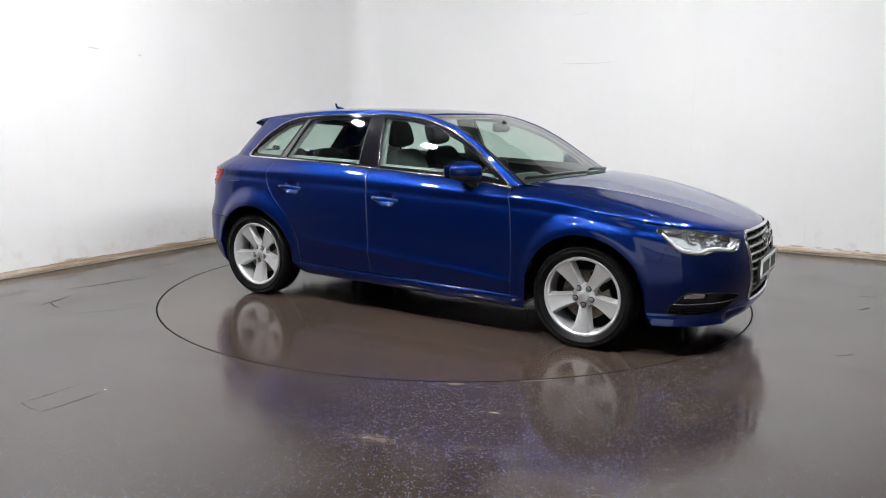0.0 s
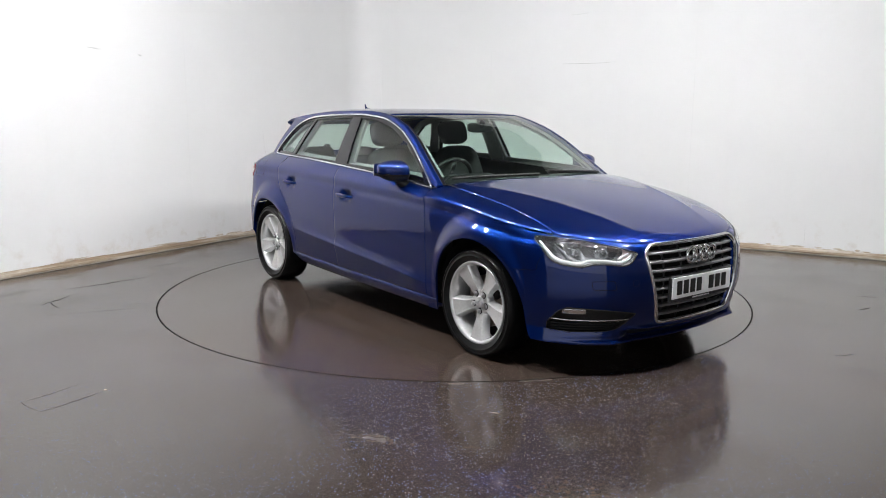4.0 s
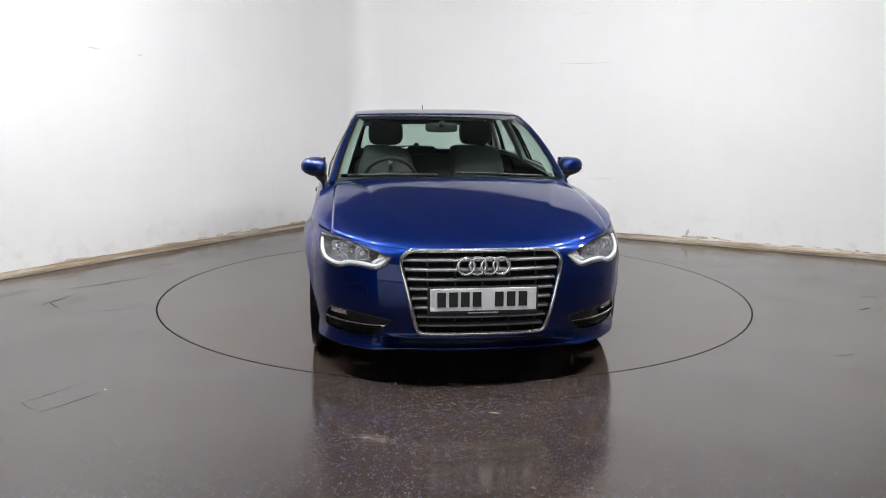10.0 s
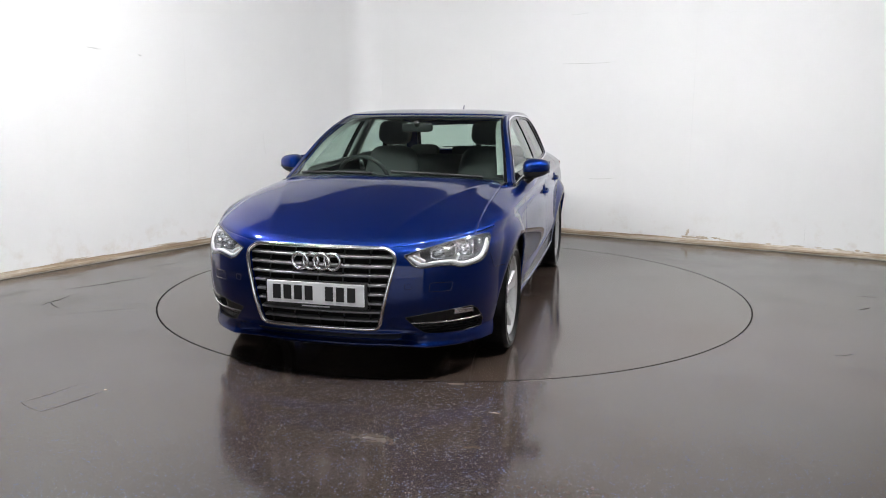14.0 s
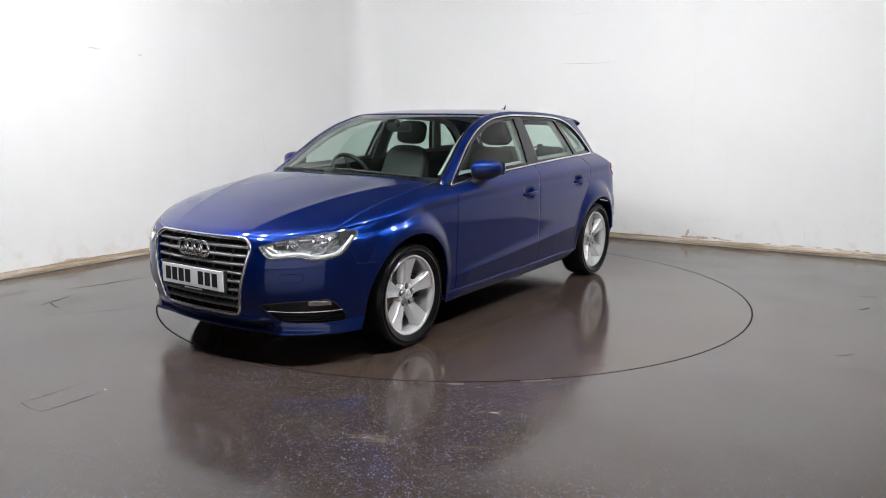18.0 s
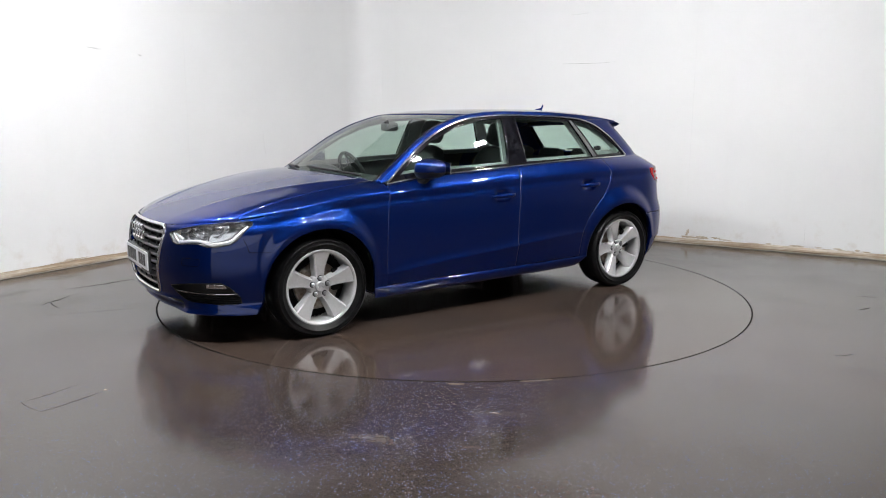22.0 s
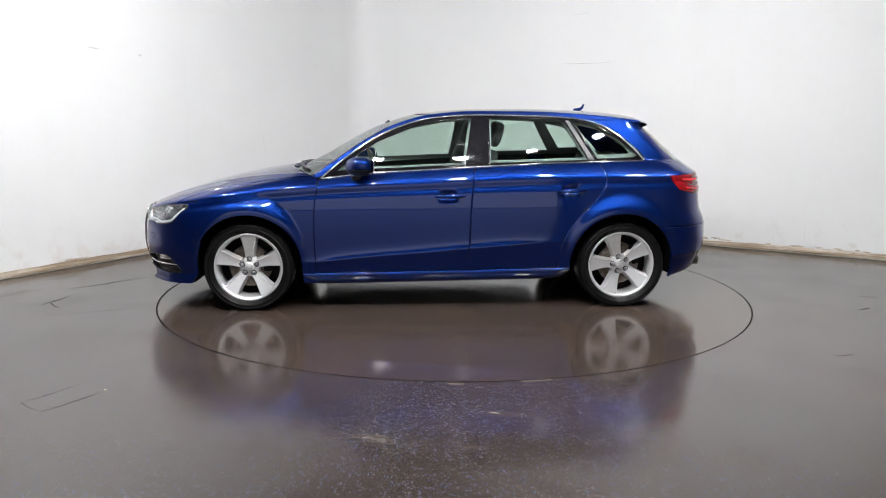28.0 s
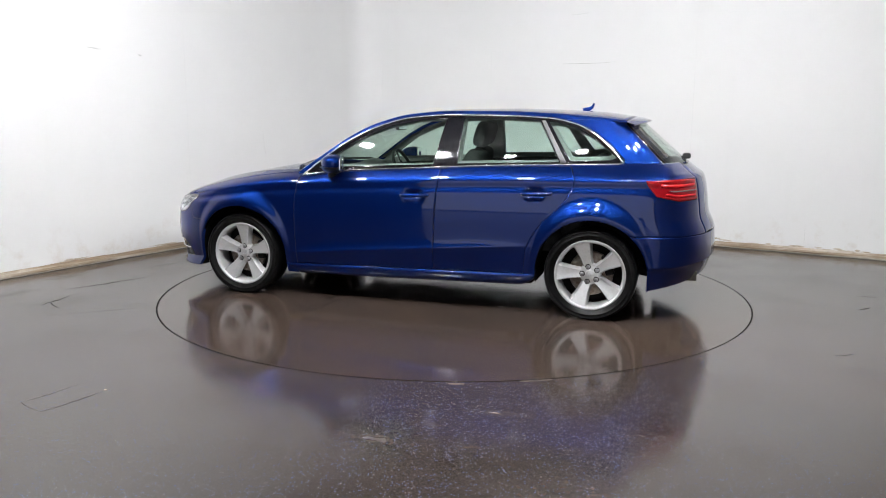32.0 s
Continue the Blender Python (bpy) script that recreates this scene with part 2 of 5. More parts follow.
def spline(knots, values):
    """A smooth curve through values at rising knots (no overshoot)."""
    x, y = np.array(knots, float), np.array(values, float)
    h, d = np.diff(x), np.diff(y) / np.diff(x)
    m = np.zeros_like(y)
    m[0], m[-1] = d[0], d[-1]
    for i in range(1, len(x) - 1):
        if d[i - 1] * d[i] > 0:
            w1, w2 = 2 * h[i] + h[i - 1], h[i] + 2 * h[i - 1]
            m[i] = (w1 + w2) / (w1 / d[i - 1] + w2 / d[i])

    def f(q):
        q = np.asarray(q, float)
        i = np.clip(np.searchsorted(x, q) - 1, 0, len(x) - 2)
        t = np.clip((q - x[i]) / h[i], 0, 1)
        a, b = (1 + 2 * t) * (1 - t) ** 2, t * (1 - t) ** 2
        c, e = t * t * (3 - 2 * t), t * t * (t - 1)
        return a * y[i] + b * h[i] * m[i] + c * y[i + 1] + e * h[i] * m[i + 1]

    return f


def curve3(points, n, closed=False):
    """n points along a smooth line through the given ones (Catmull-Rom)."""
    p = np.array(points, float)
    k = len(p)
    if closed:
        q = np.concatenate([p[-1:], p, p[:2]])
        segs = k
    else:
        q = np.concatenate([2 * p[:1] - p[1:2], p, 2 * p[-1:] - p[-2:-1]])
        segs = k - 1
    s = np.linspace(0, segs, n, endpoint=not closed)
    i = np.minimum(s.astype(int), segs - 1)
    t = (s - i)[:, None]
    a, b, c, d = q[i], q[i + 1], q[i + 2], q[i + 3]
    return 0.5 * (2 * b + (c - a) * t + (2 * a - 5 * b + 4 * c - d) * t * t + (3 * b - a - 3 * c + d) * t ** 3)


def tube(path, radius, sides=8, closed=False, flat=1.0, up=(0, 0, 1)):
    """A bar of round or flattened section along a line. flat: its width across against radius."""
    p = np.array(path, float)
    n = len(p)
    tan = np.roll(p, -1, 0) - np.roll(p, 1, 0) if closed else np.gradient(p, axis=0)
    tan /= np.linalg.norm(tan, axis=1, keepdims=True) + 1e-12
    side = np.cross(tan, np.array(up, float))
    side /= np.linalg.norm(side, axis=1, keepdims=True) + 1e-9
    top = np.cross(side, tan)
    ang = np.arange(sides) * 2 * np.pi / sides
    r = np.broadcast_to(np.asarray(radius, float), (n,))[:, None, None]
    v = p[:, None] + r * (np.cos(ang)[None, :, None] * side[:, None] + flat * np.sin(ang)[None, :, None] * top[:, None])
    faces = []
    for i in range(n if closed else n - 1):
        k = (i + 1) % n
        for j in range(sides):
            l = (j + 1) % sides
            faces.append((i * sides + j, i * sides + l, k * sides + l, k * sides + j))
    if not closed:
        faces += [tuple(range(sides - 1, -1, -1)), tuple(range((n - 1) * sides, n * sides))]
    return mesh_of(v.reshape(-1, 3), faces)


def box_bm(size, at=(0, 0, 0), bevel=0.0, turn=None, segments=2):
    bm = bmesh.new()
    bmesh.ops.create_cube(bm, size=1)
    bmesh.ops.scale(bm, vec=size, verts=bm.verts)
    if bevel:
        bmesh.ops.bevel(bm, geom=list(bm.edges), offset=bevel, segments=segments, affect="EDGES", profile=0.5)
    if turn is not None:
        bmesh.ops.transform(bm, matrix=turn, verts=bm.verts)
    bmesh.ops.translate(bm, vec=at, verts=bm.verts)
    return bm


def lathe(profile, sides, axis="y"):
    """A turned shape: (radius, along) pairs about the y axis."""
    p = np.array(profile, float)
    ang = np.arange(sides) * 2 * np.pi / sides
    v = np.stack([p[None, :, 0] * np.cos(ang)[:, None], np.broadcast_to(p[None, :, 1], (sides, len(p))), p[None, :, 0] * np.sin(ang)[:, None]], -1)
    k = len(p)
    faces = []
    for i in range(sides):
        n = (i + 1) % sides
        for j in range(k - 1):
            faces.append((i * k + j, i * k + j + 1, n * k + j + 1, n * k + j))
    return mesh_of(v.reshape(-1, 3), faces)


def inside(poly, x, y):
    """Signed distance to a polygon (inside negative) and the nearest point of its outline."""
    p = np.array(poly, float)
    q = np.roll(p, -1, 0)
    pts = np.stack([x, y], -1)[..., None, :]
    e = q - p
    t = np.clip(((pts - p) * e).sum(-1) / (e * e).sum(-1), 0, 1)
    near = p + t[..., None] * e
    d = np.linalg.norm(pts - near, axis=-1)
    k = d.argmin(-1)
    dist = np.take_along_axis(d, k[..., None], -1)[..., 0]
    best = np.take_along_axis(near, k[..., None, None], -2)[..., 0, :]
    cross = ((p[:, 1] > pts[..., 1]) != (q[:, 1] > pts[..., 1])) & (pts[..., 0] < (q[:, 0] - p[:, 0]) * (pts[..., 1] - p[:, 1]) / (q[:, 1] - p[:, 1] + 1e-12) + p[:, 0])
    return np.where(cross.sum(-1) % 2 == 1, -dist, dist), best


def cut(x, y, polys, snap, within=False):
    """Pulls the grid's points near to the outlines onto them; gives the points and the cells outside of all polygons."""
    keep = np.ones((x.shape[0] - 1, x.shape[1] - 1), bool)
    for poly in polys:
        d, best = inside(poly, x, y)
        near = np.abs(d) < snap
        x, y = np.where(near, best[..., 0], x), np.where(near, best[..., 1], y)
    cx = (x[:-1, :-1] + x[1:, :-1] + x[:-1, 1:] + x[1:, 1:]) / 4
    cy = (y[:-1, :-1] + y[1:, :-1] + y[:-1, 1:] + y[1:, 1:]) / 4
    for poly in polys:
        d = inside(poly, cx, cy)[0]
        keep &= (d < 0) if within else (d > 0)
    return x, y, keep


# ---- the room ----
def slab(corners, low, high, name, mat):
    """An upright slab on a plan outline."""
    n = len(corners)
    v = [(*c, low) for c in corners] + [(*c, high) for c in corners]
    f = [tuple(range(n - 1, -1, -1)), tuple(range(n, 2 * n))] + [(i, (i + 1) % n, n + (i + 1) % n, n + i) for i in range(n)]
    bm = bmesh.new()
    vs = [bm.verts.new(p) for p in v]
    for q in f:
        bm.faces.new([vs[i] for i in q])
    bmesh.ops.recalc_face_normals(bm, faces=bm.faces)
    return part(name, bm, mat)


def flat(a, b):
    return room(a, b).to_2d()


def build_room():
    t = 0.2
    bend = 0.30
    arc = [(bend + 0.02, 0.0)] + [(bend - bend * math.sin(k * math.pi / 48), bend - bend * math.cos(k * math.pi / 48)) for k in range(25)] + [(0.0, bend + 0.02)]
    walls = [
        ("wall_west", [flat(WHITE_END, -t), flat(WHITE_END, 0)] + [flat(a, b) for a, b in arc] + [flat(-t, bend + 0.02), flat(-t, -t)], WALL, "white painted wall with scuffs and a dirty foot"),
        # unseen stretch, its dark colour stands in for the dark hall
        ("wall_west_rear", [flat(ROOM_1 + t, -t), flat(ROOM_1 + t, 0), flat(WHITE_END + 0.001, 0), flat(WHITE_END + 0.001, -t)], DIM_WALL, "plain unseen wall, coloured dark to stand in for the dark hall"),
        ("wall_north", [flat(-t, bend + 0.021), flat(0, bend + 0.021), flat(0, ROOM_2 + t), flat(-t, ROOM_2 + t)], WALL, "white painted wall with flaking plaster at its foot"),
        # unseen too, darkened by colour in the same way
        ("wall_south", [flat(ROOM_1, 0.001), flat(ROOM_1 + t, 0.001), flat(ROOM_1 + t, GATE_0), flat(ROOM_1, GATE_0)], DIM_WALL, "plain unseen wall beside the gateway, coloured dark to stand in for the dark hall"),
        ("wall_south_far", [flat(ROOM_1, GATE_1), flat(ROOM_1 + t, GATE_1), flat(ROOM_1 + t, ROOM_2 + t), flat(ROOM_1, ROOM_2 + t)], GREY_WALL, "plain white painted wall beside the gateway"),
        ("wall_east", [flat(0.001, ROOM_2), flat(ROOM_1 - 0.001, ROOM_2), flat(ROOM_1 - 0.001, ROOM_2 + t), flat(0.001, ROOM_2 + t)], GREY_WALL, "plain white painted wall"),
    ]
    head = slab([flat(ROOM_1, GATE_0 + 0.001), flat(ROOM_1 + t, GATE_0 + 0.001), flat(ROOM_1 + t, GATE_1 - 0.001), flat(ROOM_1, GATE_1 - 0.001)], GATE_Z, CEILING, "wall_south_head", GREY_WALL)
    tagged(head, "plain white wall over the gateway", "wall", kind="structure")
    for name, corners, mat, label in walls:
        ob = slab(corners, -0.02, CEILING, name, mat)
        if len(corners) > 6:
            ob.data.set_sharp_from_angle(angle=radians(20))
            ob.data.polygons.foreach_set("use_smooth", [abs(p.normal.z) < 0.5 and p.area < 1.0 for p in ob.data.polygons])
        tagged(ob, label, "wall", kind="structure")
    tagged(slab([flat(-t, -t), flat(ROOM_1 + t, -t), flat(ROOM_1 + t, ROOM_2 + t), flat(-t, ROOM_2 + t)], CEILING, CEILING + 0.15, "ceiling", CEIL),
           "plain dark painted ceiling", "ceiling", kind="structure")
    # floor with the round opening of the turntable
    ring = sorted({i * 2 * math.pi / 240 for i in range(240)} | {math.atan2(p.y, p.x) % (2 * math.pi) for p in (flat(0, 0), flat(ROOM_1, 0), flat(ROOM_1, ROOM_2), flat(0, ROOM_2))})
    inner, outer = [], []
    for ang in ring:
        way = Vector((math.cos(ang), math.sin(ang)))
        far = 99.0
        for q, n in ((flat(0, 0), E2), (flat(0, 0), E1), (flat(ROOM_1, ROOM_2), -E2), (flat(ROOM_1, ROOM_2), -E1)):
            speed = way.dot(n)
            if speed < -1e-6:
                far = min(far, (q.dot(n)) / speed)
        inner.append((way.x * (TABLE_R + 0.0045), way.y * (TABLE_R + 0.0045), 0))
        outer.append((way.x * far, way.y * far, 0))
    n = len(ring)
    low = [(x, y, -0.05) for x, y, _ in inner]
    v = inner + outer + low + [(0, 0, -0.05)]
    f = [(i, n + i, n + (i + 1) % n, (i + 1) % n) for i in range(n)] + [((i + 1) % n, 2 * n + (i + 1) % n, 2 * n + i, i) for i in range(n)]
    f += [(2 * n + i, 2 * n + (i + 1) % n, 3 * n) for i in range(n)]
    tagged(part("floor", mesh_of(v, f, False), FLOOR), "dark glossy resin floor with blue and white flakes", "floor", kind="structure")
    # skirting along the two seen walls and round the rest
    prof = [(0.0, 0.0), (0.024, 0.0), (0.024, 0.026), (0.018, 0.044), (0.011, 0.056), (0.0, 0.059)]
    for a0, b0, a1, b1, na, nb in ((0, 0, ROOM_1, 0, 0, 1), (0, 0, 0, ROOM_2, 1, 0), (ROOM_1, 0, ROOM_1, ROOM_2, -1, 0), (0, ROOM_2, ROOM_1, ROOM_2, 0, -1)):
        rows = []
        steps = 90
        for i in range(steps + 1):
            s = i / steps
            wob = 0.003 * math.sin(i * 0.9) + 0.002 * math.sin(i * 2.3)
            rows.append([tuple(room(a0 + (a1 - a0) * s + na * (d + 0.001), b0 + (b1 - b0) * s + nb * (d + 0.001), z + (wob if z > 0.03 else 0))) for d, z in prof])
        me = grid_mesh(np.array(rows), None, 0, tuple(E1 * na + E2 * nb) + (0.3,))
        bead = [tuple(room(a0 + (a1 - a0) * k / 90 + na * 0.029, b0 + (b1 - b0) * k / 90 + nb * 0.029, 0.006 + 0.0015 * math.sin(k * 1.7))) for k in range(91)]
        tagged(part("baseboard", me, SKIRT), "worn wooden skirting with flaking pale paint", "baseboard", kind="structure")
        tagged(part("trim", tube(bead, 0.0035, 6), BEAD), "thin pale filler bead along the skirting", "trim", kind="structure")


def build_turntable():
    sides = 240
    prof = [(0.0, 0.0), (0.6, 0.0), (1.4, 0.0), (TABLE_R - 0.004, 0.0), (TABLE_R, -0.004), (TABLE_R, -0.04)]
    v, f = [(0, 0, 0)], []
    for i in range(sides):
        a = i * 2 * math.pi / sides
        v += [(r * math.cos(a), r * math.sin(a), z) for r, z in prof[1:]]
    k = len(prof) - 1
    for i in range(sides):
        n = (i + 1) % sides
        f.append((0, 1 + i * k, 1 + n * k))
        f += [(1 + i * k + j, 1 + i * k + j + 1, 1 + n * k + j + 1, 1 + n * k + j) for j in range(k - 1)]
    ob = part("turntable", mesh_of(v, f, False), DISC)
    rim = lathe([(TABLE_R - 0.006, 0.0008), (TABLE_R - 0.002, 0.0008), (TABLE_R + 0.001, -0.002), (TABLE_R + 0.001, -0.04)], 240)
    rim.transform(pose(0, 0, 0, 90, 0, 0))
    part("rim", rim, DARK, ob, "dark worn steel edge")
    return tagged(ob, "round floor turntable in dark glossy resin carrying the car", "turntable")


def build_lamps():
    """Flood lamps on stems under the ceiling, each tipped towards the car."""
    first = None
    w = LAMP_SIZE
    for x, y, turn in LAMPS:
        m = Matrix.Translation((x, y, LAMP_Z)) @ pose(0, 0, 0, 0, 0, turn) @ pose(0, 0, 0, 0, LAMP_TIP, 0)
        if first is None:
            first = tagged(new("flood_lamp"), "oblong white flood lamp under the ceiling, switched on", "flood lamp", group="lamps under the ceiling")
            outline = [(-1, -1), (1, -1), (1, 1), (-1, 1)]
            steps_in = [(w / 2 - 0.02, 0.07), (w / 2 + 0.02, 0.05), (w / 2 + 0.03, -0.005), (w / 2 + 0.022, -0.010), (w / 2 + 0.003, -0.010), (w / 2, -0.007), (w / 2, 0.02)]
            v = [(a * (r - w / 2 * (1 - LAMP_FLAT)), b * r, z) for r, z in steps_in for a, b in outline]
            f = [(3, 2, 1, 0)] + [(4 * i + k, 4 * i + (k + 1) % 4, 4 * i + 4 + (k + 1) % 4, 4 * i + 4 + k) for i in range(len(steps_in) - 1) for k in range(4)]
            part("housing", mesh_of(v, f, False), WHITE, first)
            part("diffuser", box_bm((w * LAMP_FLAT - 0.004, w - 0.004, 0.01), (0, 0, -0.006), 0.002), LAMPGLOW, first, "glowing oblong diffuser")
            up = pose(0, 0, 0, 0, -LAMP_TIP, 0) @ Vector((0, 0, CEILING - LAMP_Z - 0.02))
            part("stem", tube([(0, 0, 0.06), tuple(up * 0.6 + Vector((0, 0, 0.02))), tuple(up)], 0.012, 8, False, 1.0, (0, 1, 0)), WHITE, first)
            first.matrix_basis = m
        else:
            copy_thing(first, m)


def jagged(parent, place, out, w, h, seed, name, mat, lift=0.002, label=""):
    """A flake or a stain with a ragged edge on a wall or the floor; place gives its points from (u, v)."""
    rnd = random.Random(seed)
    n = 26
    pts = [place(0, 0)]
    for k in range(n):
        a = k * 2 * math.pi / n
        r = rnd.uniform(0.45, 1.0)
        pts.append(place(w * r * math.cos(a), h * r * math.sin(a)))
    v = [p + Vector(out) * lift for p in pts]
    me = mesh_of(v, [(0, 1 + k, 1 + (k + 1) % n) for k in range(n)], False)
    return part(name, me, mat, parent, label)


def strip_on(parent, p0, p1, width, out, name, mat, lift=0.0015, bend=0.0, seed=1):
    """A thin mark along a line on a wall or the floor."""
    rnd = random.Random(seed)
    p0, p1, out = Vector(p0), Vector(p1), Vector(out)
    way = p1 - p0
    side = way.cross(out).normalized()
    rows = []
    n = 14
    for k in range(n + 1):
        q = p0 + way * (k / n) + side * (bend * math.sin(math.pi * k / n) + rnd.uniform(-1, 1) * width * 0.5) + out * lift
        w = width * rnd.uniform(0.35, 1.0) * (0.3 + 0.7 * math.sin(math.pi * min(1, k / n + 0.05)))
        rows.append([q - side * w / 2, q + side * w / 2])
    return part(name, grid_mesh(np.array([[tuple(a) for a in r] for r in rows]), None, 0, tuple(out)), mat, parent)


def build_wear():
    west, north, floor = bpy.data.objects["wall_west"], bpy.data.objects["wall_north"], bpy.data.objects["floor"]
    n1, n2 = Vector((*E2, 0)), Vector((*E1, 0))      # out of the west and the north wall
    # upright joints of the wall boards
    for a, lo, hi, w in ((4.06, 1.55, 3.4, 0.006), (2.97, 0.3, 2.6, 0.0025), (1.77, 0.30, 0.62, 0.004)):
        strip_on(west, room(a, 0, lo), room(a, 0, hi), w, n1, "board_joint", SCUFF_PALE if a > 4 else JOINT, 0.0015, 0, int(a * 10))
    for b, lo, hi, w in ((1.95, 1.8, 2.2, 0.004), (4.37, 0.5, 2.6, 0.002), (5.55, 0.08, 0.3, 0.006)):
        strip_on(north, room(0, b, lo), room(0, b, hi), w, n2, "board_joint", JOINT, 0.0015, 0, int(b * 10))
    # scuffs
    for a0, z0, a1, z1, w in ((4.07, 1.955, 3.90, 1.945, 0.010), (3.52, 1.925, 3.48, 1.92, 0.009), (1.9, 1.2, 1.86, 0.9, 0.002)):
        strip_on(west, room(a0, 0, z0), room(a1, 0, z1), w, n1, "scuff_mark", SCUFF, 0.002, 0.004, int(a0 * 7))
    for b0, z0, b1, z1, w in ((2.88, 1.965, 3.5, 1.965, 0.006), (3.24, 0.66, 3.54, 0.68, 0.006), (2.98, 2.5, 3.2, 2.52, 0.003)):
        strip_on(north, room(0, b0, z0), room(0, b1, z1), w, n2, "scuff_mark", SCUFF, 0.002, 0.006, int(b0 * 7))
    # flaking plaster along the foot
    rnd = random.Random(5)
    for k in range(26):
        b = 4.36 + 2.4 * rnd.random() ** 1.6
        z = 0.060 + 0.014 * rnd.random() ** 2 + (0.012 if b < 4.75 else 0)
        jagged(north, lambda u, v, b=b, z=z: room(0, b + u, z + v), n2, rnd.uniform(0.03, 0.11), rnd.uniform(0.005, 0.014), k, "plaster_flake", PLASTER)
    jagged(north, lambda u, v: room(0, 4.39 + u + 0.25 * v, 0.120 + v), n2, 0.022, 0.055, 77, "plaster_flake", PLASTER)
    for k in range(14):
        a = 0.9 + 4.0 * rnd.random()
        jagged(west, lambda u, v, a=a: room(a + u, 0, 0.069 + v), n1, rnd.uniform(0.03, 0.14), rnd.uniform(0.004, 0.014), k + 40, "plaster_flake", PLASTER)
    # marks in the floor
    up = (0, 0, 1)
    for x0, y0, x1, y1, w in ((-2.97, -0.70, -2.91, -0.39, 0.016), (-2.94, -0.61, -2.80, -0.78, 0.010), (-2.05, -2.58, -1.89, -2.31, 0.006), (-1.89, -2.69, -1.72, -2.40, 0.007), (-2.05, -2.58, -1.89, -2.69, 0.004), (2.92, -0.64, 3.02, -0.58, 0.018), (2.2, -1.74, 2.33, -1.70, 0.010), (3.1, -0.2, 3.3, -0.25, 0.01), (-2.85, -1.01, -2.15, -0.72, 0.004), (-3.05, -0.2, -2.6, 0.3, 0.012)):
        strip_on(floor, (x0, y0, 0), (x1, y1, 0), w, up, "floor_crack", FLOORMARK, 0.0012, 0.01, int(abs(x0) * 100))
    jagged(floor, lambda u, v: Vector((-1.725 + u, -2.405 + v, 0)), up, 0.012, 0.009, 3, "floor_chip", PLASTER, 0.0014)


BEAD = speckled("dull_filler", (0.34, 0.31, 0.27), (0.50, 0.47, 0.42), 20, 0.7)
JOINT = speckled("pale_joint", (0.64, 0.64, 0.64), (0.70, 0.70, 0.70), 40, 0.7)
SCUFF = speckled("grey_scuff", (0.40, 0.40, 0.40), (0.55, 0.54, 0.52), 40, 0.7)
SCUFF_PALE = speckled("pale_filler", (0.80, 0.80, 0.80), (0.84, 0.84, 0.84), 40, 0.5)
PLASTER = speckled("bare_plaster", (0.42, 0.35, 0.27), (0.66, 0.58, 0.48), 30, 0.8, 0.4)
FLOORMARK = speckled("dark_crack", (0.012, 0.010, 0.009), (0.03, 0.024, 0.02), 30, 0.7)
build_room()
build_wear()
TURNTABLE = build_turntable()
build_lamps()

# ---- the car: its lines, x ahead, y to its left ----
WHEELS = 1.3185
ARCH_R = 0.372
HUB_Z = 0.310
width = spline([-2.1, -1.7, -1.32, -0.6, 0.0, 0.8, 1.3, 1.75, 2.1], [0.845, 0.862, 0.868, 0.882, 0.886, 0.878, 0.866, 0.862, 0.85])
tornado = spline([-2.1, -1.65, -0.6, 0.1, 0.85, 1.18, 1.38, 1.62, 1.8, 2.14], [0.945, 0.942, 0.925, 0.898, 0.862, 0.835, 0.808, 0.775, 0.749, 0.705])
belt_z = spline([-2.1, -1.45, -0.72, -0.3, 0.1, 0.45, 0.82], [1.06, 1.045, 1.028, 1.008, 0.985, 0.965, 0.922])
belt_y = spline([-2.1, -1.9, -1.5, -1.0, -0.5, 0.0, 0.4, 0.9], [0.60, 0.625, 0.705, 0.765, 0.796, 0.804, 0.800, 0.785])
nose = spline([0.15, 0.2, 0.24, 0.32, 0.45, 0.55, 0.64, 0.69, 0.73, 0.78], [2.06, 2.10, 2.135, 2.17, 2.19, 2.185, 2.168, 2.142, 2.09, 2.02])
tail = spline([0.18, 0.26, 0.36, 0.48, 0.58, 0.70, 0.85, 0.95, 1.0, 1.1, 1.2, 1.31], [-1.98, -2.06, -2.10, -2.125, -2.12, -2.075, -2.055, -2.03, -1.965, -1.845, -1.73, -1.605])
hood_c = spline([1.0, 1.1, 1.3, 1.64, 1.79, 1.95, 2.05, 2.14], [0.985, 0.975, 0.944, 0.870, 0.828, 0.776, 0.738, 0.702])
low_crease = spline([-0.85, -0.3, 0.1, 0.45, 0.85], [0.485, 0.448, 0.415, 0.388, 0.348])
HANDLES = ((-0.085, 0.806), (-0.945, 0.842))
FRONT_D, REAR_D, CAP_Q = 0.60, 0.50, 2.57


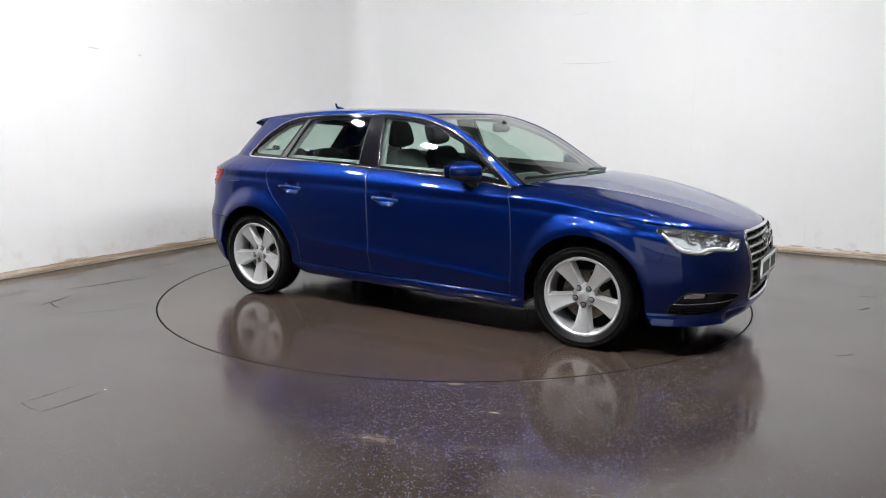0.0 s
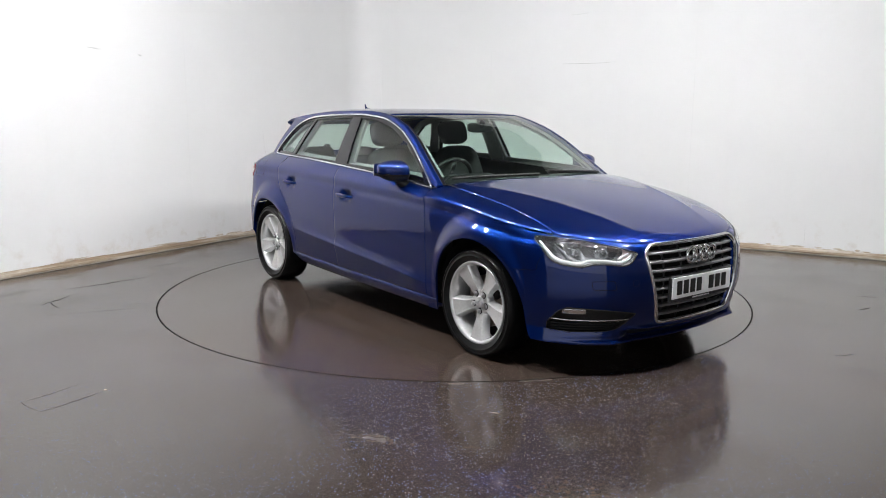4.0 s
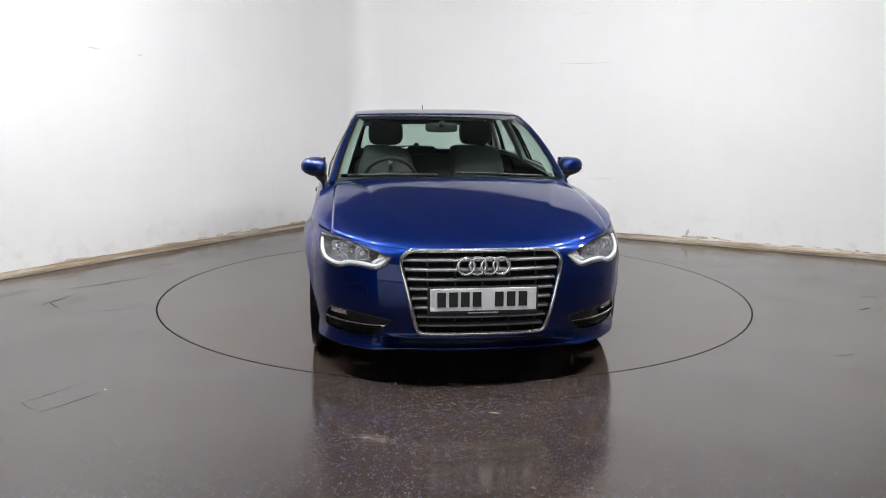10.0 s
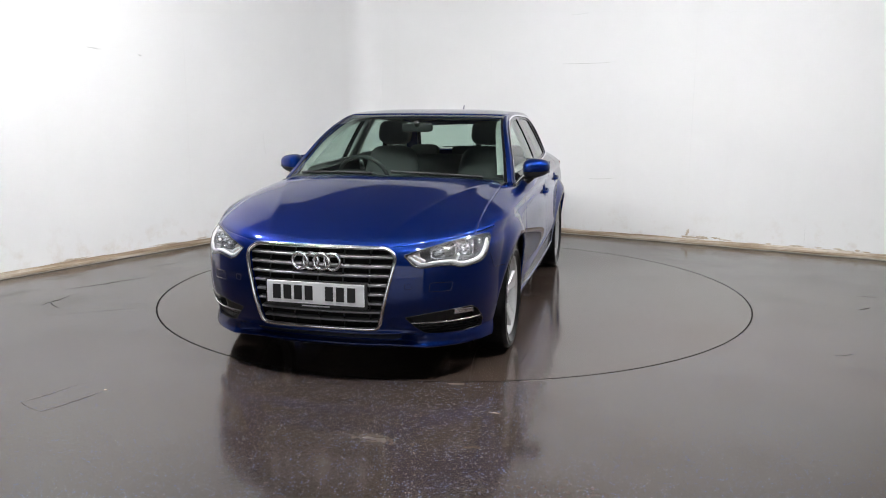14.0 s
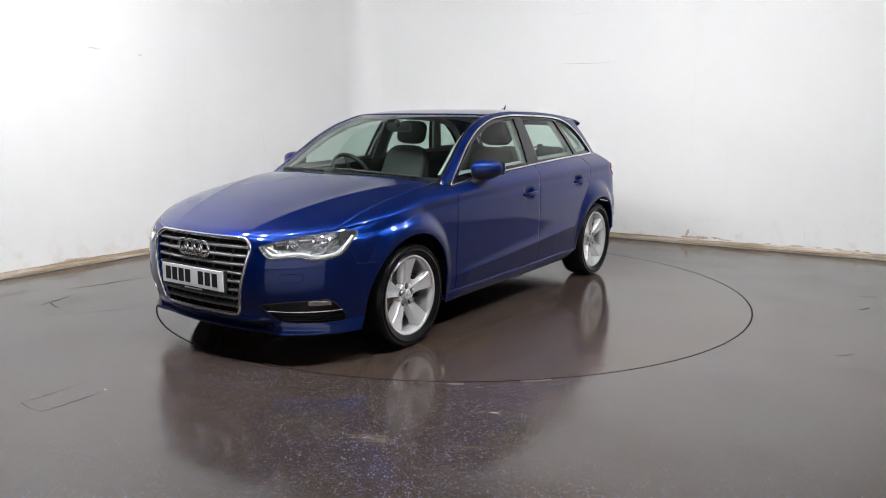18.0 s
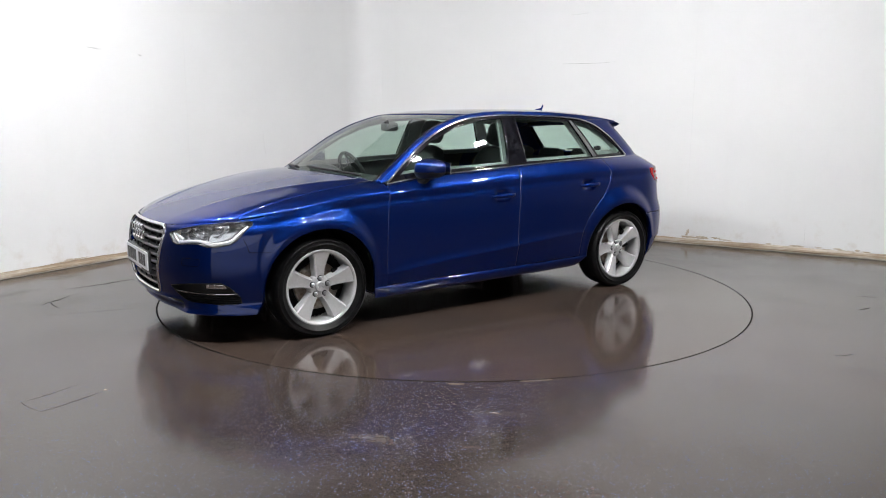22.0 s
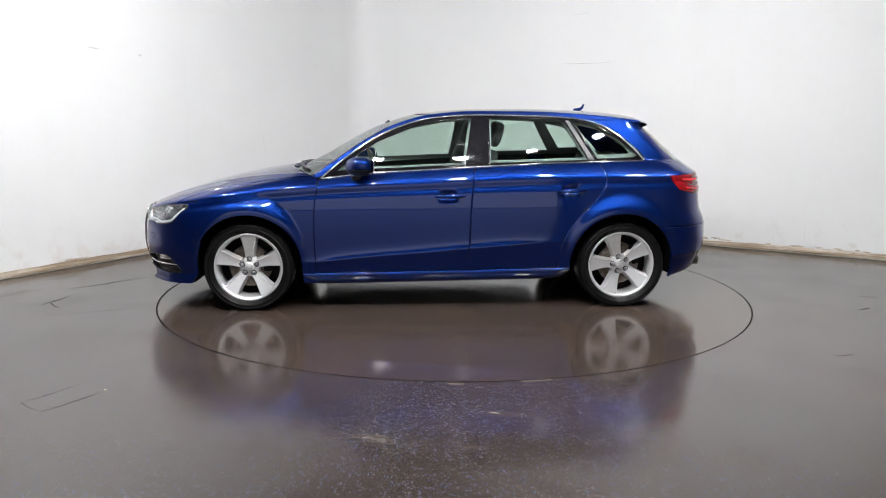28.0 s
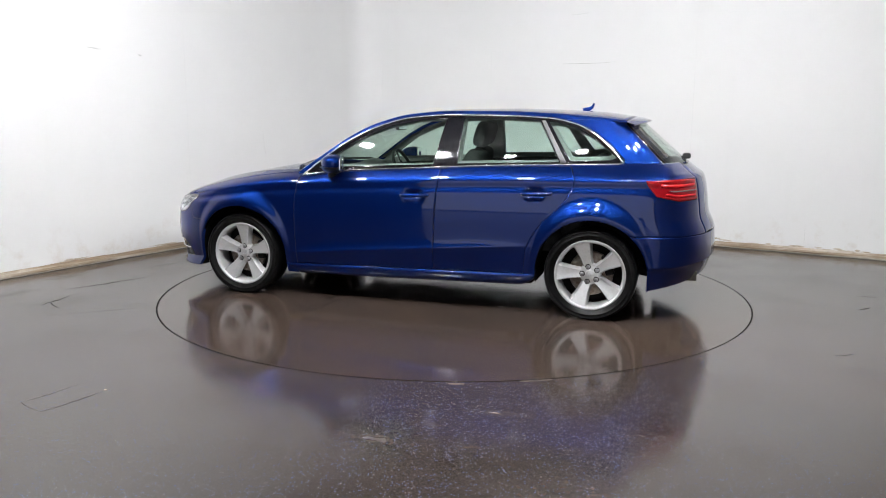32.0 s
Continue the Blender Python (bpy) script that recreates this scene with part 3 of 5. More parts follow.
def side_y(x, z):
    """Half the car's width at a place along it and a height."""
    x, z = np.asarray(x, float), np.asarray(z, float)
    zt, zb, yb = tornado(x), belt_z(x), belt_y(x)
    zt2 = np.minimum(zt, 0.95)
    w = width(x)

    def body(q):
        up = np.where(q < 0.68, -0.034 * ((q - 0.68) / 0.45) ** 2, -0.022 * ((q - 0.68) / 0.25) ** 2)
        c = low_crease(x)
        amount = np.clip((x + 1.0) / 0.5, 0, 1) * np.clip((0.98 - x) / 0.25, 0, 1)
        ridge = np.where(q >= c, np.exp(-np.abs(q - c) / 0.032), np.exp(-np.abs(q - c) / 0.09))
        lips = 0.0
        for wx in (WHEELS, -WHEELS):
            r = np.hypot(x - wx, q - HUB_Z)
            rise = np.clip((q - HUB_Z) / np.maximum(r, 0.1), 0, 1) ** 2
            k = np.clip((r - ARCH_R - 0.002 - 0.018 * rise) / (0.045 + 0.090 * rise), 0, 1)
            lips = lips + (0.005 + 0.043 * rise) * (1 - k * k * (3 - 2 * k))
        flute = 0.006 * np.exp(-((q - zt + 0.045) / 0.022) ** 2)
        cups = 0.0
        for hx, hz in HANDLES:
            cups = cups + 0.027 * np.exp(-((x - hx - 0.01) / 0.055) ** 4 - ((q - hz) / 0.034) ** 4)
        return w + up + 0.020 * amount * ridge + lips - flute - cups

    y_t = body(np.minimum(z, zt2))
    s = np.clip((z - zt2) / (zb - zt2), 0, 1)
    shoulder = y_t + (yb - y_t) * (0.35 * s + 0.65 * s ** 1.7)
    d = np.maximum(z - zb, 0)
    upper = yb - 0.40 * d - 0.30 * d * d
    return np.where(z <= zt2, y_t, np.where(z <= zb, shoulder, upper))


def front_cap(x, z):
    r = np.clip((x - (nose(z) - FRONT_D)) / FRONT_D, 0, 1)
    return (1 - r ** 2) ** (1 / CAP_Q)


def front_x(y, z):
    """The front's place at a distance from the middle and a height."""
    x = np.full_like(z, 1.70)
    for _ in range(4):
        w = side_y(np.minimum(x, 1.70), np.minimum(z, 0.95))
        r = np.clip(np.abs(y) / w, 0, 1)
        x = nose(z) - FRONT_D + FRONT_D * np.sqrt(np.maximum(1 - r ** CAP_Q, 0))
    return x


def wing_y(x, z):
    return side_y(np.minimum(x, 1.7), np.minimum(z, 0.95)) * front_cap(x, z)


def edge_half(x):
    """How wide the bonnet's and the wing's top is at x."""
    return wing_y(x, tornado(x))


rear_d = spline([0.2, 0.9, 1.05, 1.31], [0.50, 0.48, 0.34, 0.24])


def rear_cap(r):
    return np.maximum(1 - np.clip(r, 0, 1) ** 2.5, 0) ** (1 / 2.2)


def rear_point(th, z):
    """A point of the tail: th from 0, where the side ends, to 90 degrees at the middle."""
    d = rear_d(z)
    x0 = tail(z) + d
    x = x0 - d * np.sin(th)
    return np.stack([x, side_y(x, z) * rear_cap(np.sin(th)), z], -1)


def top_z(x, y):
    """The height of the bonnet and the wings."""
    x, y = np.asarray(x, float), np.abs(np.asarray(y, float))
    ze, zc = tornado(x), hood_c(x)
    r = np.clip(y / np.maximum(edge_half(x), 1e-3), 0, 1)
    ridge_y = 0.30 + 0.36 * np.clip((2.1 - x) / 1.05, 0, 1)
    ridge = 0.007 * np.exp(-np.abs(y - ridge_y) / 0.05) * np.clip((2.1 - x) / 0.3, 0, 1)
    return ze + (zc - ze) * np.maximum(1 - r ** 2.5, 0) ** 0.5 + ridge


def steps(a, b, n, bunch=0.0):
    """Even steps, or steps bunched at both ends."""
    s = np.linspace(0, 1, n)
    s = (1 - bunch) * s + bunch * (0.5 - 0.5 * np.cos(np.pi * s))
    return a + (b - a) * s


def arch_z(x, wx, low, r=ARCH_R):
    d = np.clip(1 - ((x - wx) / r) ** 2, 0, None)
    return np.where(np.abs(x - wx) < r, np.maximum(low, HUB_Z + r * np.sqrt(d)), low)


def side_panel(x0, x1, low, high, nx, nz, bunch=0.0, over=None):
    """Points of a panel on the car's side between two seams (functions of height or numbers) and two heights (functions of x)."""
    u, v = np.meshgrid(steps(0, 1, nx, bunch), np.linspace(0, 1, nz), indexing="ij")
    f0 = x0 if callable(x0) else (lambda z: np.full_like(z, x0))
    f1 = x1 if callable(x1) else (lambda z: np.full_like(z, x1))
    x = f0(np.full_like(u, 0.7)) * (1 - u) + f1(np.full_like(u, 0.7)) * u
    for _ in range(3):
        z = low(x) * (1 - v) + high(x) * v
        x = f0(z) * (1 - u) + f1(z) * u
    return np.stack([x, side_y(x, z), z], -1)


WINGS = []
CAR = tagged(new("car"), "blue metallic five-door hatchback with silver alloy wheels standing on the turntable", "car")

GAP = 0.0007
door_front_seam = spline([0.2, 0.53, 0.72, 0.88, 1.0], [0.850, 0.863, 0.858, 0.832, 0.80])
b_seam = spline([0.2, 0.43, 0.69, 1.0], [-0.222, -0.226, -0.234, -0.262])
rear_seam = spline([0.2, 0.45, 0.56, 0.647, 0.782, 0.925, 1.01, 1.06], [-0.862, -0.880, -0.928, -0.990, -1.125, -1.195, -1.168, -1.14])
SILL = spline([-1.0, 0.95], [0.292, 0.262])
GRILLE = [(0.365, 0.694), (0.402, 0.660), (0.396, 0.615), (0.322, 0.30), (0.305, 0.286), (-0.01, 0.286), (-0.01, 0.70), (0.33, 0.70)]

HEADLIGHT = [(0.438, 0.664), (0.485, 0.614), (0.52, 0.602), (0.60, 0.612), (0.655, 0.612), (0.695, 0.598), (0.735, 0.600), (0.785, 0.615), (0.803, 0.648), (0.8085, 0.685), (0.807, 0.722), (0.798, 0.743), (0.755, 0.740), (0.68, 0.729), (0.62, 0.717), (0.52, 0.692)]
FOG = [(0.445, 0.350), (0.475, 0.318), (0.525, 0.264), (0.56, 0.254), (0.70, 0.248), (0.775, 0.256), (0.784, 0.30), (0.768, 0.36), (0.745, 0.386), (0.60, 0.374), (0.50, 0.360)]
# window outline: the upper line of the bright surround, and the roof's side above it
dlo_top = spline([-1.49, -1.45, -1.33, -1.17, -1.0, -0.72, -0.3, 0.02, 0.27, 0.48, 0.645, 0.80], [1.06, 1.105, 1.215, 1.305, 1.342, 1.358, 1.364, 1.343, 1.277, 1.175, 1.06, 0.935])
dlo_rear = spline([1.0, 1.045, 1.06, 1.105, 1.215, 1.305, 1.338], [-1.47, -1.495, -1.502, -1.468, -1.345, -1.185, -1.035])
rail_z = spline([-1.62, -1.3, -1.0, -0.7, -0.3, 0.03, 0.28, 0.48, 0.65, 0.87], [1.312, 1.350, 1.374, 1.388, 1.391, 1.368, 1.303, 1.205, 1.090, 0.935])
mid_x = spline([-1.62, -1.3, -1.0, -0.7, -0.3, 0.03, 0.28, 0.48, 0.65, 0.87], [-1.665, -1.33, -0.99, -0.68, -0.28, 0.12, 0.40, 0.64, 0.85, 1.07])
mid_z = spline([-1.62, -1.3, -1.0, -0.7, -0.3, 0.03, 0.28, 0.48, 0.65, 0.87], [1.338, 1.390, 1.409, 1.416, 1.411, 1.376, 1.296, 1.176, 1.058, 0.955])
PANES = {
    "front_window": [(0.70, 0.972), (0.60, 0.985), (-0.195, 1.020), (-0.250, 1.336), (-0.05, 1.322), (0.18, 1.275), (0.42, 1.175), (0.60, 1.055)],
    "rear_window": [(-0.372, 1.030), (-1.078, 1.052), (-0.925, 1.320), (-0.72, 1.334), (-0.380, 1.342)],
    "quarter_window": [(-1.150, 1.060), (-1.42, 1.068), (-1.452, 1.085), (-1.31, 1.198), (-1.17, 1.280), (-1.04, 1.312), (-0.985, 1.318)],
}


def side_sheet(x0, x1, low, high, nx, nz, shift=0.0, polys=None, within=False, snap=0.006):
    u, v = np.meshgrid(np.linspace(x0, x1, nx), np.linspace(0, 1, nz), indexing="ij")
    z = low(u) * (1 - v) + high(u) * v
    x, keep = u, None
    if polys:
        x, z, keep = cut(u, z, polys, snap, within)
    return np.stack([x, side_y(x, z) + shift, z], -1), keep


def ease_joint(obs):
    """Gives the wing and the bumper one run of normals where they meet above the wheel."""
    h = 0.004
    for ob in obs:
        me = ob.data
        co, out = np.empty(len(me.vertices) * 3), np.empty(len(me.loops) * 3)
        at, size, smooth = np.empty(len(me.loops), int), np.empty(len(me.polygons), int), np.empty(len(me.polygons), bool)
        me.vertices.foreach_get("co", co)
        me.corner_normals.foreach_get("vector", out)
        me.loops.foreach_get("vertex_index", at)
        me.polygons.foreach_get("loop_total", size)
        me.polygons.foreach_get("use_smooth", smooth)
        co, out = co.reshape(-1, 3)[at], out.reshape(-1, 3)
        x, z = co[:, 0], co[:, 2]
        joint = np.clip((1 - np.abs(x - 1.656) / 0.06) * 2, 0, 1)
        near = (1.0 if ob in WINGS else joint * (z > 0.42)) * np.repeat(smooth, size) * (z < tornado(x) - 0.006)
        dx = (wing_y(x + h, z) - wing_y(x - h, z)) / (2 * h)
        dz = (wing_y(x, z + h) - wing_y(x, z - h)) / (2 * h)
        true = np.stack([-dx, np.sign(co[:, 1]), -dz], -1)
        true /= np.linalg.norm(true, axis=1, keepdims=True)
        out = out + (true - out) * near[:, None]
        out /= np.linalg.norm(out, axis=1, keepdims=True)
        me.normals_split_custom_set([tuple(v) for v in out.tolist()])


def build_body():
    # doors
    me = grid_mesh(side_panel(lambda z: b_seam(z) + GAP, lambda z: door_front_seam(z) - GAP, lambda x: SILL(x) + 0.004, lambda x: belt_z(x) - 0.008, 110, 90), None, 0.016)
    both("front_door", me, PAINT, CAR, "blue front door")
    me = grid_mesh(side_panel(lambda z: rear_seam(z) + GAP, lambda z: b_seam(z) - GAP, lambda x: SILL(x) + 0.004, lambda x: belt_z(x) - 0.008, 100, 90), None, 0.016)
    both("rear_door", me, PAINT, CAR, "blue rear door")
    # sills
    x = np.linspace(-0.938, 0.942, 60)
    prof = [(0.0, 0.0), (0.004, -0.004), (0.008, -0.014), (0.004, -0.024), (-0.004, -0.05), (-0.022, -0.075), (-0.06, -0.088), (-0.2, -0.088)]
    ends = np.clip(np.minimum(x + 0.938, 0.942 - x) / 0.10, 0, 1) ** 0.5
    pts = np.array([[(q, float(side_y(q, SILL(q))) + dy - 0.004, float(SILL(q)) + dz * (0.45 + 0.55 * e)) for dy, dz in prof] for q, e in zip(x, ends)])
    both("side_sill", grid_mesh(pts, None, 0.0, (0, 1, -0.5)), PAINT, CAR)
    # front wings, from the arch over the shoulder to the bonnet's edge
    u, v = np.meshgrid(steps(0, 1, 90, 0.7), np.linspace(0, 1, 50), indexing="ij")
    z = np.full_like(u, 0.7)
    x1 = 1.6562
    for _ in range(4):
        xa = door_front_seam(z) + GAP
        x = xa + (x1 - xa) * u
        z = arch_z(x, WHEELS, 0.19) * (1 - v) + tornado(x) * v
    side = np.stack([x, wing_y(x, z), z], -1)
    xt = x[:, -1:]
    ye, yh = edge_half(xt), wing_edge(xt)
    w = np.linspace(0, 1, 18)[None, 1:]
    r = ye + (yh - ye) * (0.25 * w + 0.75 * w ** 2)
    xx = np.broadcast_to(xt, r.shape)
    top = np.stack([xx, r, top_z(xx, r)], -1)
    # the tip of the wing over the lamp
    WINGS[:] = both("front_wing", grid_mesh(np.concatenate([side, top], 1), None, 0.014, (0, 1, 0.5)), PAINT, CAR, "blue front wing")
    uu, ww = np.meshgrid(np.linspace(0, 1, 14), np.linspace(0, 1, 12), indexing="ij")
    xx = 1.6545 + (float(hood_front(np.array(0.750))) - 1.6545) * uu
    ye, yh = edge_half(xx) - 0.001, wing_edge(xx)
    r = ye + (yh - ye) * (0.25 * ww + 0.75 * ww ** 2)
    both("wing_tip", grid_mesh(np.stack([xx, r, top_z(xx, r)], -1), None, 0.0, (0, 0.4, 1)), PAINT, CAR)
    # bonnet
    s, v = np.meshgrid(np.linspace(-1, 1, 101), np.linspace(0, 1, 90) ** 1.7, indexing="ij")
    yy = s * 0.7437
    front = hood_front(yy) - 0.003
    back = 1.085 - 0.20 * (yy / 0.74) ** 2
    xx = front + (back - front) * v
    yy = s * np.where(xx < 1.1, wing_edge(xx) - 0.0013, 0.7437)
    roll = np.clip(1 - (front - xx) / 0.07, 0, 1)
    sheet = np.stack([xx, yy, top_z(xx, yy) - 0.010 * roll ** 2.2 * np.clip((0.66 - np.abs(yy)) / 0.2, 0, 1)], -1)
    lip = sheet[:, :1]
    lip = np.concatenate([lip + np.array((dx, 0, dz)) for dx, dz in ((-0.004, -0.015), (0.003, -0.011), (0.005, -0.005))], 1)
    part("bonnet", grid_mesh(np.concatenate([lip, sheet], 1), None, 0.018, (0, 0, 1)), PAINT, CAR, "blue bonnet with two soft creases")


def wing_edge(x):
    return np.minimum(0.745 - 0.07 * np.maximum(0.0, 1.1 - x), np.maximum(edge_half(x) - 0.004, 0))


def hood_front(y):
    """Where the bonnet's front edge lies at a distance from the middle."""
    xs = np.linspace(2.15, 1.5, 300)
    return np.interp(np.abs(y), edge_half(xs), xs)


def front_top(y):
    """The upper edge of the front bumper, under the bonnet and the lamps."""
    return tornado(hood_front(y)) - np.interp(np.abs(y), [0.42, 0.55], [0.010, 0.004])



def curve_poly(poly, n):
    p = np.array(poly, float)
    q = np.concatenate([p, p[:1]])
    d = np.r_[0, np.cumsum(np.linalg.norm(np.diff(q, axis=0), axis=1))]
    s = np.linspace(0, d[-1], n, endpoint=False)
    out = np.stack([np.interp(s, d, q[:, 0]), np.interp(s, d, q[:, 1])], -1)
    for _ in range(2):
        out = 0.5 * out + 0.25 * (np.roll(out, 1, 0) + np.roll(out, -1, 0))
    return out


def front_sheet(poly, shift, ny=40, nz=40, snap=0.0045, deep=0.0):
    p = np.array(poly)
    y, z = np.meshgrid(np.linspace(p[:, 0].min() - 0.004, p[:, 0].max() + 0.004, ny), np.linspace(p[:, 1].min() - 0.004, p[:, 1].max() + 0.004, nz), indexing="ij")
    y, z, keep = cut(y, z, [poly], snap, True)
    return np.stack([front_x(y, z) + shift, y, z], -1), keep


def build_front():
    t, v = np.meshgrid(np.linspace(0, 1, 170), np.linspace(0, 1, 90), indexing="ij")
    z = 0.166 + (0.75 - 0.166) * v
    for _ in range(3):
        rear = np.maximum(1.656, WHEELS + np.where(z < HUB_Z, ARCH_R, np.sqrt(np.maximum(ARCH_R ** 2 - (z - HUB_Z) ** 2, 0))))
        most = np.arccos(np.clip((rear - nose(z) + FRONT_D) / FRONT_D, 0, 1))
        x = nose(z) - FRONT_D + FRONT_D * np.cos(t * most)
        y = wing_y(x, z)
        low = 0.166 + 0.03 * np.clip((y - 0.5) / 0.35, 0, 1)
        z = low * (1 - v) + front_top(y) * v
    y0, z0 = y, z
    y, z, keep = cut(y, z, [GRILLE, HEADLIGHT, FOG], 0.0045)
    x = np.where((y != y0) | (z != z0), front_x(y, z), nose(z) - FRONT_D + FRONT_D * np.cos(t * most))
    groove = np.clip((z - 0.200) / 0.006, 0, 1) * np.clip((0.262 - z) / 0.016, 0, 1) * np.clip((0.50 - y) / 0.10, 0, 1)
    x = x + 0.024 * np.exp(-((z - 0.188) / 0.014) ** 2) * np.clip((0.80 - y) / 0.25, 0, 1) - 0.05 * groove
    # ledges that look up: under the grille and under the lower grilles
    k = np.clip((0.262 - z) / 0.075, 0, 1)
    cheek = np.clip((y - 0.34) / 0.20, 0, 1) ** 1.5
    out = 0.060 * (0.6 * k + 0.4 * k * k * (3 - 2 * k)) * cheek - 0.05 * np.clip((0.186 - z) / 0.022, 0, 1) ** 2 * cheek
    out = out + 0.022 * np.exp(-((z - 0.262) / 0.013) ** 2) * (1 - cheek)
    ax, ay = np.cos(t * most), np.clip(np.sin(t * most), 0, 1) * np.clip((y - 0.55) / 0.2, 0, 1)
    x, y = x + out * np.clip(ax + 0.35, 0, 1), y + 0.6 * out * ay
    pts = np.stack([x, y, z], -1)
    me = grid_mesh(pts, keep, 0, (1, 0.4, 0), False, pts - np.array((0.016, 0.011, 0)))
    ease_joint(WINGS + list(both("front_bumper", me, PAINT, CAR, "blue front bumper")))


def build_rear():
    # quarter: from the rear door's seam past the arch and round the tail
    u, v = np.meshgrid(np.r_[np.linspace(0, 1, 120), 1 + np.linspace(0, 1, 40)[1:]], np.linspace(0, 1, 130), indexing="ij")
    z = 0.2 + 0.80 * v
    for _ in range(3):
        start = tail(z) + rear_d(z)
        x = -0.852 + (start + 0.852) * np.minimum(u, 1)
        x = np.where(u > 1, start - rear_d(z) * np.sin((u - 1) * radians(58)), x)
        z = 0.2 + (belt_z(x) - 0.204) * v
    zs = np.linspace(0.1, 1.09, 40)
    seam = [(-0.5, 1.09), (-0.5, 0.1)] + [(float(rear_seam(q)) - GAP, float(q)) for q in zs]
    ang = np.linspace(0, np.pi, 60)
    wheel_arch = [(-WHEELS + ARCH_R * math.cos(a), HUB_Z + ARCH_R * math.sin(a)) for a in ang] + [(-WHEELS - ARCH_R, 0.1), (-WHEELS + ARCH_R, 0.1)]
    below = [(-3.0, 0.1), (-WHEELS - 0.1, 0.1), (-WHEELS - 0.1, 0.585), (-3.0, 0.585)]
    foot = [(-0.80, 0.1), (-0.80, 0.275), (-1.0, 0.275), (-1.0, 0.1)]
    x, z, keep = cut(x, z, [seam, wheel_arch, below, foot], 0.0042)
    r = np.clip((tail(z) + rear_d(z) - x) / rear_d(z), 0, 1)
    pts = np.stack([x, side_y(x, z) * rear_cap(r), z], -1)
    both("rear_quarter", grid_mesh(pts, keep, 0, (0, 1, 0), False, pts - np.array((0, 0.014, 0))), PAINT, CAR, "blue rear quarter")
    # rear bumper
    u, v = np.meshgrid(np.linspace(0, 1, 90), np.linspace(0, 1, 40), indexing="ij")
    z0 = 0.205 + 0.08 * np.clip((u - 0.2) / 0.5, 0, 1)
    z = z0 + (0.582 - z0) * v
    xa = -WHEELS - np.where(z < HUB_Z, ARCH_R, np.sqrt(np.maximum(ARCH_R ** 2 - (z - HUB_Z) ** 2, 0)))
    start = np.minimum(tail(z) + rear_d(z), xa - 0.001)
    k = 0.25
    x = xa + (start - xa) * np.minimum(u / k, 1)
    th0 = np.arcsin(np.clip((tail(z) + rear_d(z) - start) / rear_d(z), 0, 1))
    th = th0 + (np.pi / 2 - th0) * np.maximum((u - k) / (1 - k), 0)
    cap = rear_point(th, z)
    r = np.clip((tail(z) + rear_d(z) - x) / rear_d(z), 0, 1)
    pts = np.where((u > k)[..., None], cap, np.stack([x, side_y(x, z) * rear_cap(r), z], -1))
    # a crease round the bumper, the panel below it tucked in
    crease = 0.375 + 0.03 * np.clip((u - 0.3) / 0.5, 0, 1)
    ridge = 0.017 * np.where(z > crease, np.exp(-(z - crease) / 0.055), np.exp(-(crease - z) / 0.018)) * np.clip((u - 0.10) / 0.2, 0, 1)
    back = np.clip(th / (np.pi / 2), 0, 1)
    pts[..., 0] -= ridge * (0.3 + 0.7 * back)
    pts[..., 1] += ridge * (1 - back)
    both("rear_bumper", grid_mesh(pts, None, 0.02, (-1, 0.5, 0)), PAINT, CAR, "blue rear bumper")
    # rear pillar, above the belt line
    u, v = np.meshgrid(np.r_[np.linspace(0, 1, 26), 1 + np.linspace(0, 1, 24)[1:]], np.linspace(0, 1, 40), indexing="ij")
    z = 1.036 + (1.336 - 1.036) * v
    start = np.minimum(tail(z) + rear_d(z), dlo_rear(z) - 0.012)
    xa = dlo_rear(z) - 0.006
    x = xa + (start - xa) * np.minimum(u, 1)
    th0 = np.arcsin(np.clip((tail(z) + rear_d(z) - start) / rear_d(z), 0, 1))
    th = th0 + (radians(32) - th0) * np.maximum(u - 1, 0)
    r = np.clip((tail(z) + rear_d(z) - x) / rear_d(z), 0, 1)
    pts = np.where((u > 1)[..., None], rear_point(th, z), np.stack([x, side_y(x, z) * rear_cap(r), z], -1))
    both("rear_pillar", grid_mesh(pts, None, 0.012), PAINT, CAR)
    th, z = np.meshgrid(np.linspace(radians(32.3), radians(37.2), 5), np.linspace(1.044, 1.330, 30), indexing="ij")
    both("screen_trim", grid_mesh(rear_point(th, z) + np.array((0.001, 0, 0)), None, 0.008, (-1, 0.6, 0.5)), GLOSS, CAR, "gloss black trim beside the rear screen")
    # tailgate: lower panel, window and its frame
    th, z = np.meshgrid(np.linspace(radians(58.5), np.pi / 2, 20), np.linspace(0.588, 1.04, 40), indexing="ij")
    both("tailgate", grid_mesh(rear_point(th, z), None, 0.02, (-1, 0, 0)), PAINT, CAR, "blue tailgate")
    th, z = np.meshgrid(np.linspace(radians(37.4), np.pi / 2, 24), np.linspace(1.044, 1.325, 30), indexing="ij")
    pts = rear_point(th, z)
    pts[..., 0] += 0.004
    full = np.concatenate([pts, pts[::-1][1:] * (1, -1, 1)])
    part("rear_screen", grid_mesh(full, None, 0, (-1, 0, 0.5)), GLASS, CAR, "tinted rear screen")
    # roof spoiler
    y = np.linspace(-0.575, 0.575, 40)
    rows = []
    for q in y:
        zt = 1.350 - 0.030 * (q / 0.575) ** 2
        xb = -1.640 + 0.09 * (q / 0.575) ** 2
        rows.append([(xb + 0.17, q, zt + 0.014), (xb + 0.07, q, zt + 0.004), (xb + 0.01, q, zt - 0.011), (xb, q, zt - 0.018), (xb + 0.004, q, zt - 0.028), (xb + 0.06, q, zt - 0.045), (xb + 0.10, q, zt - 0.065)])
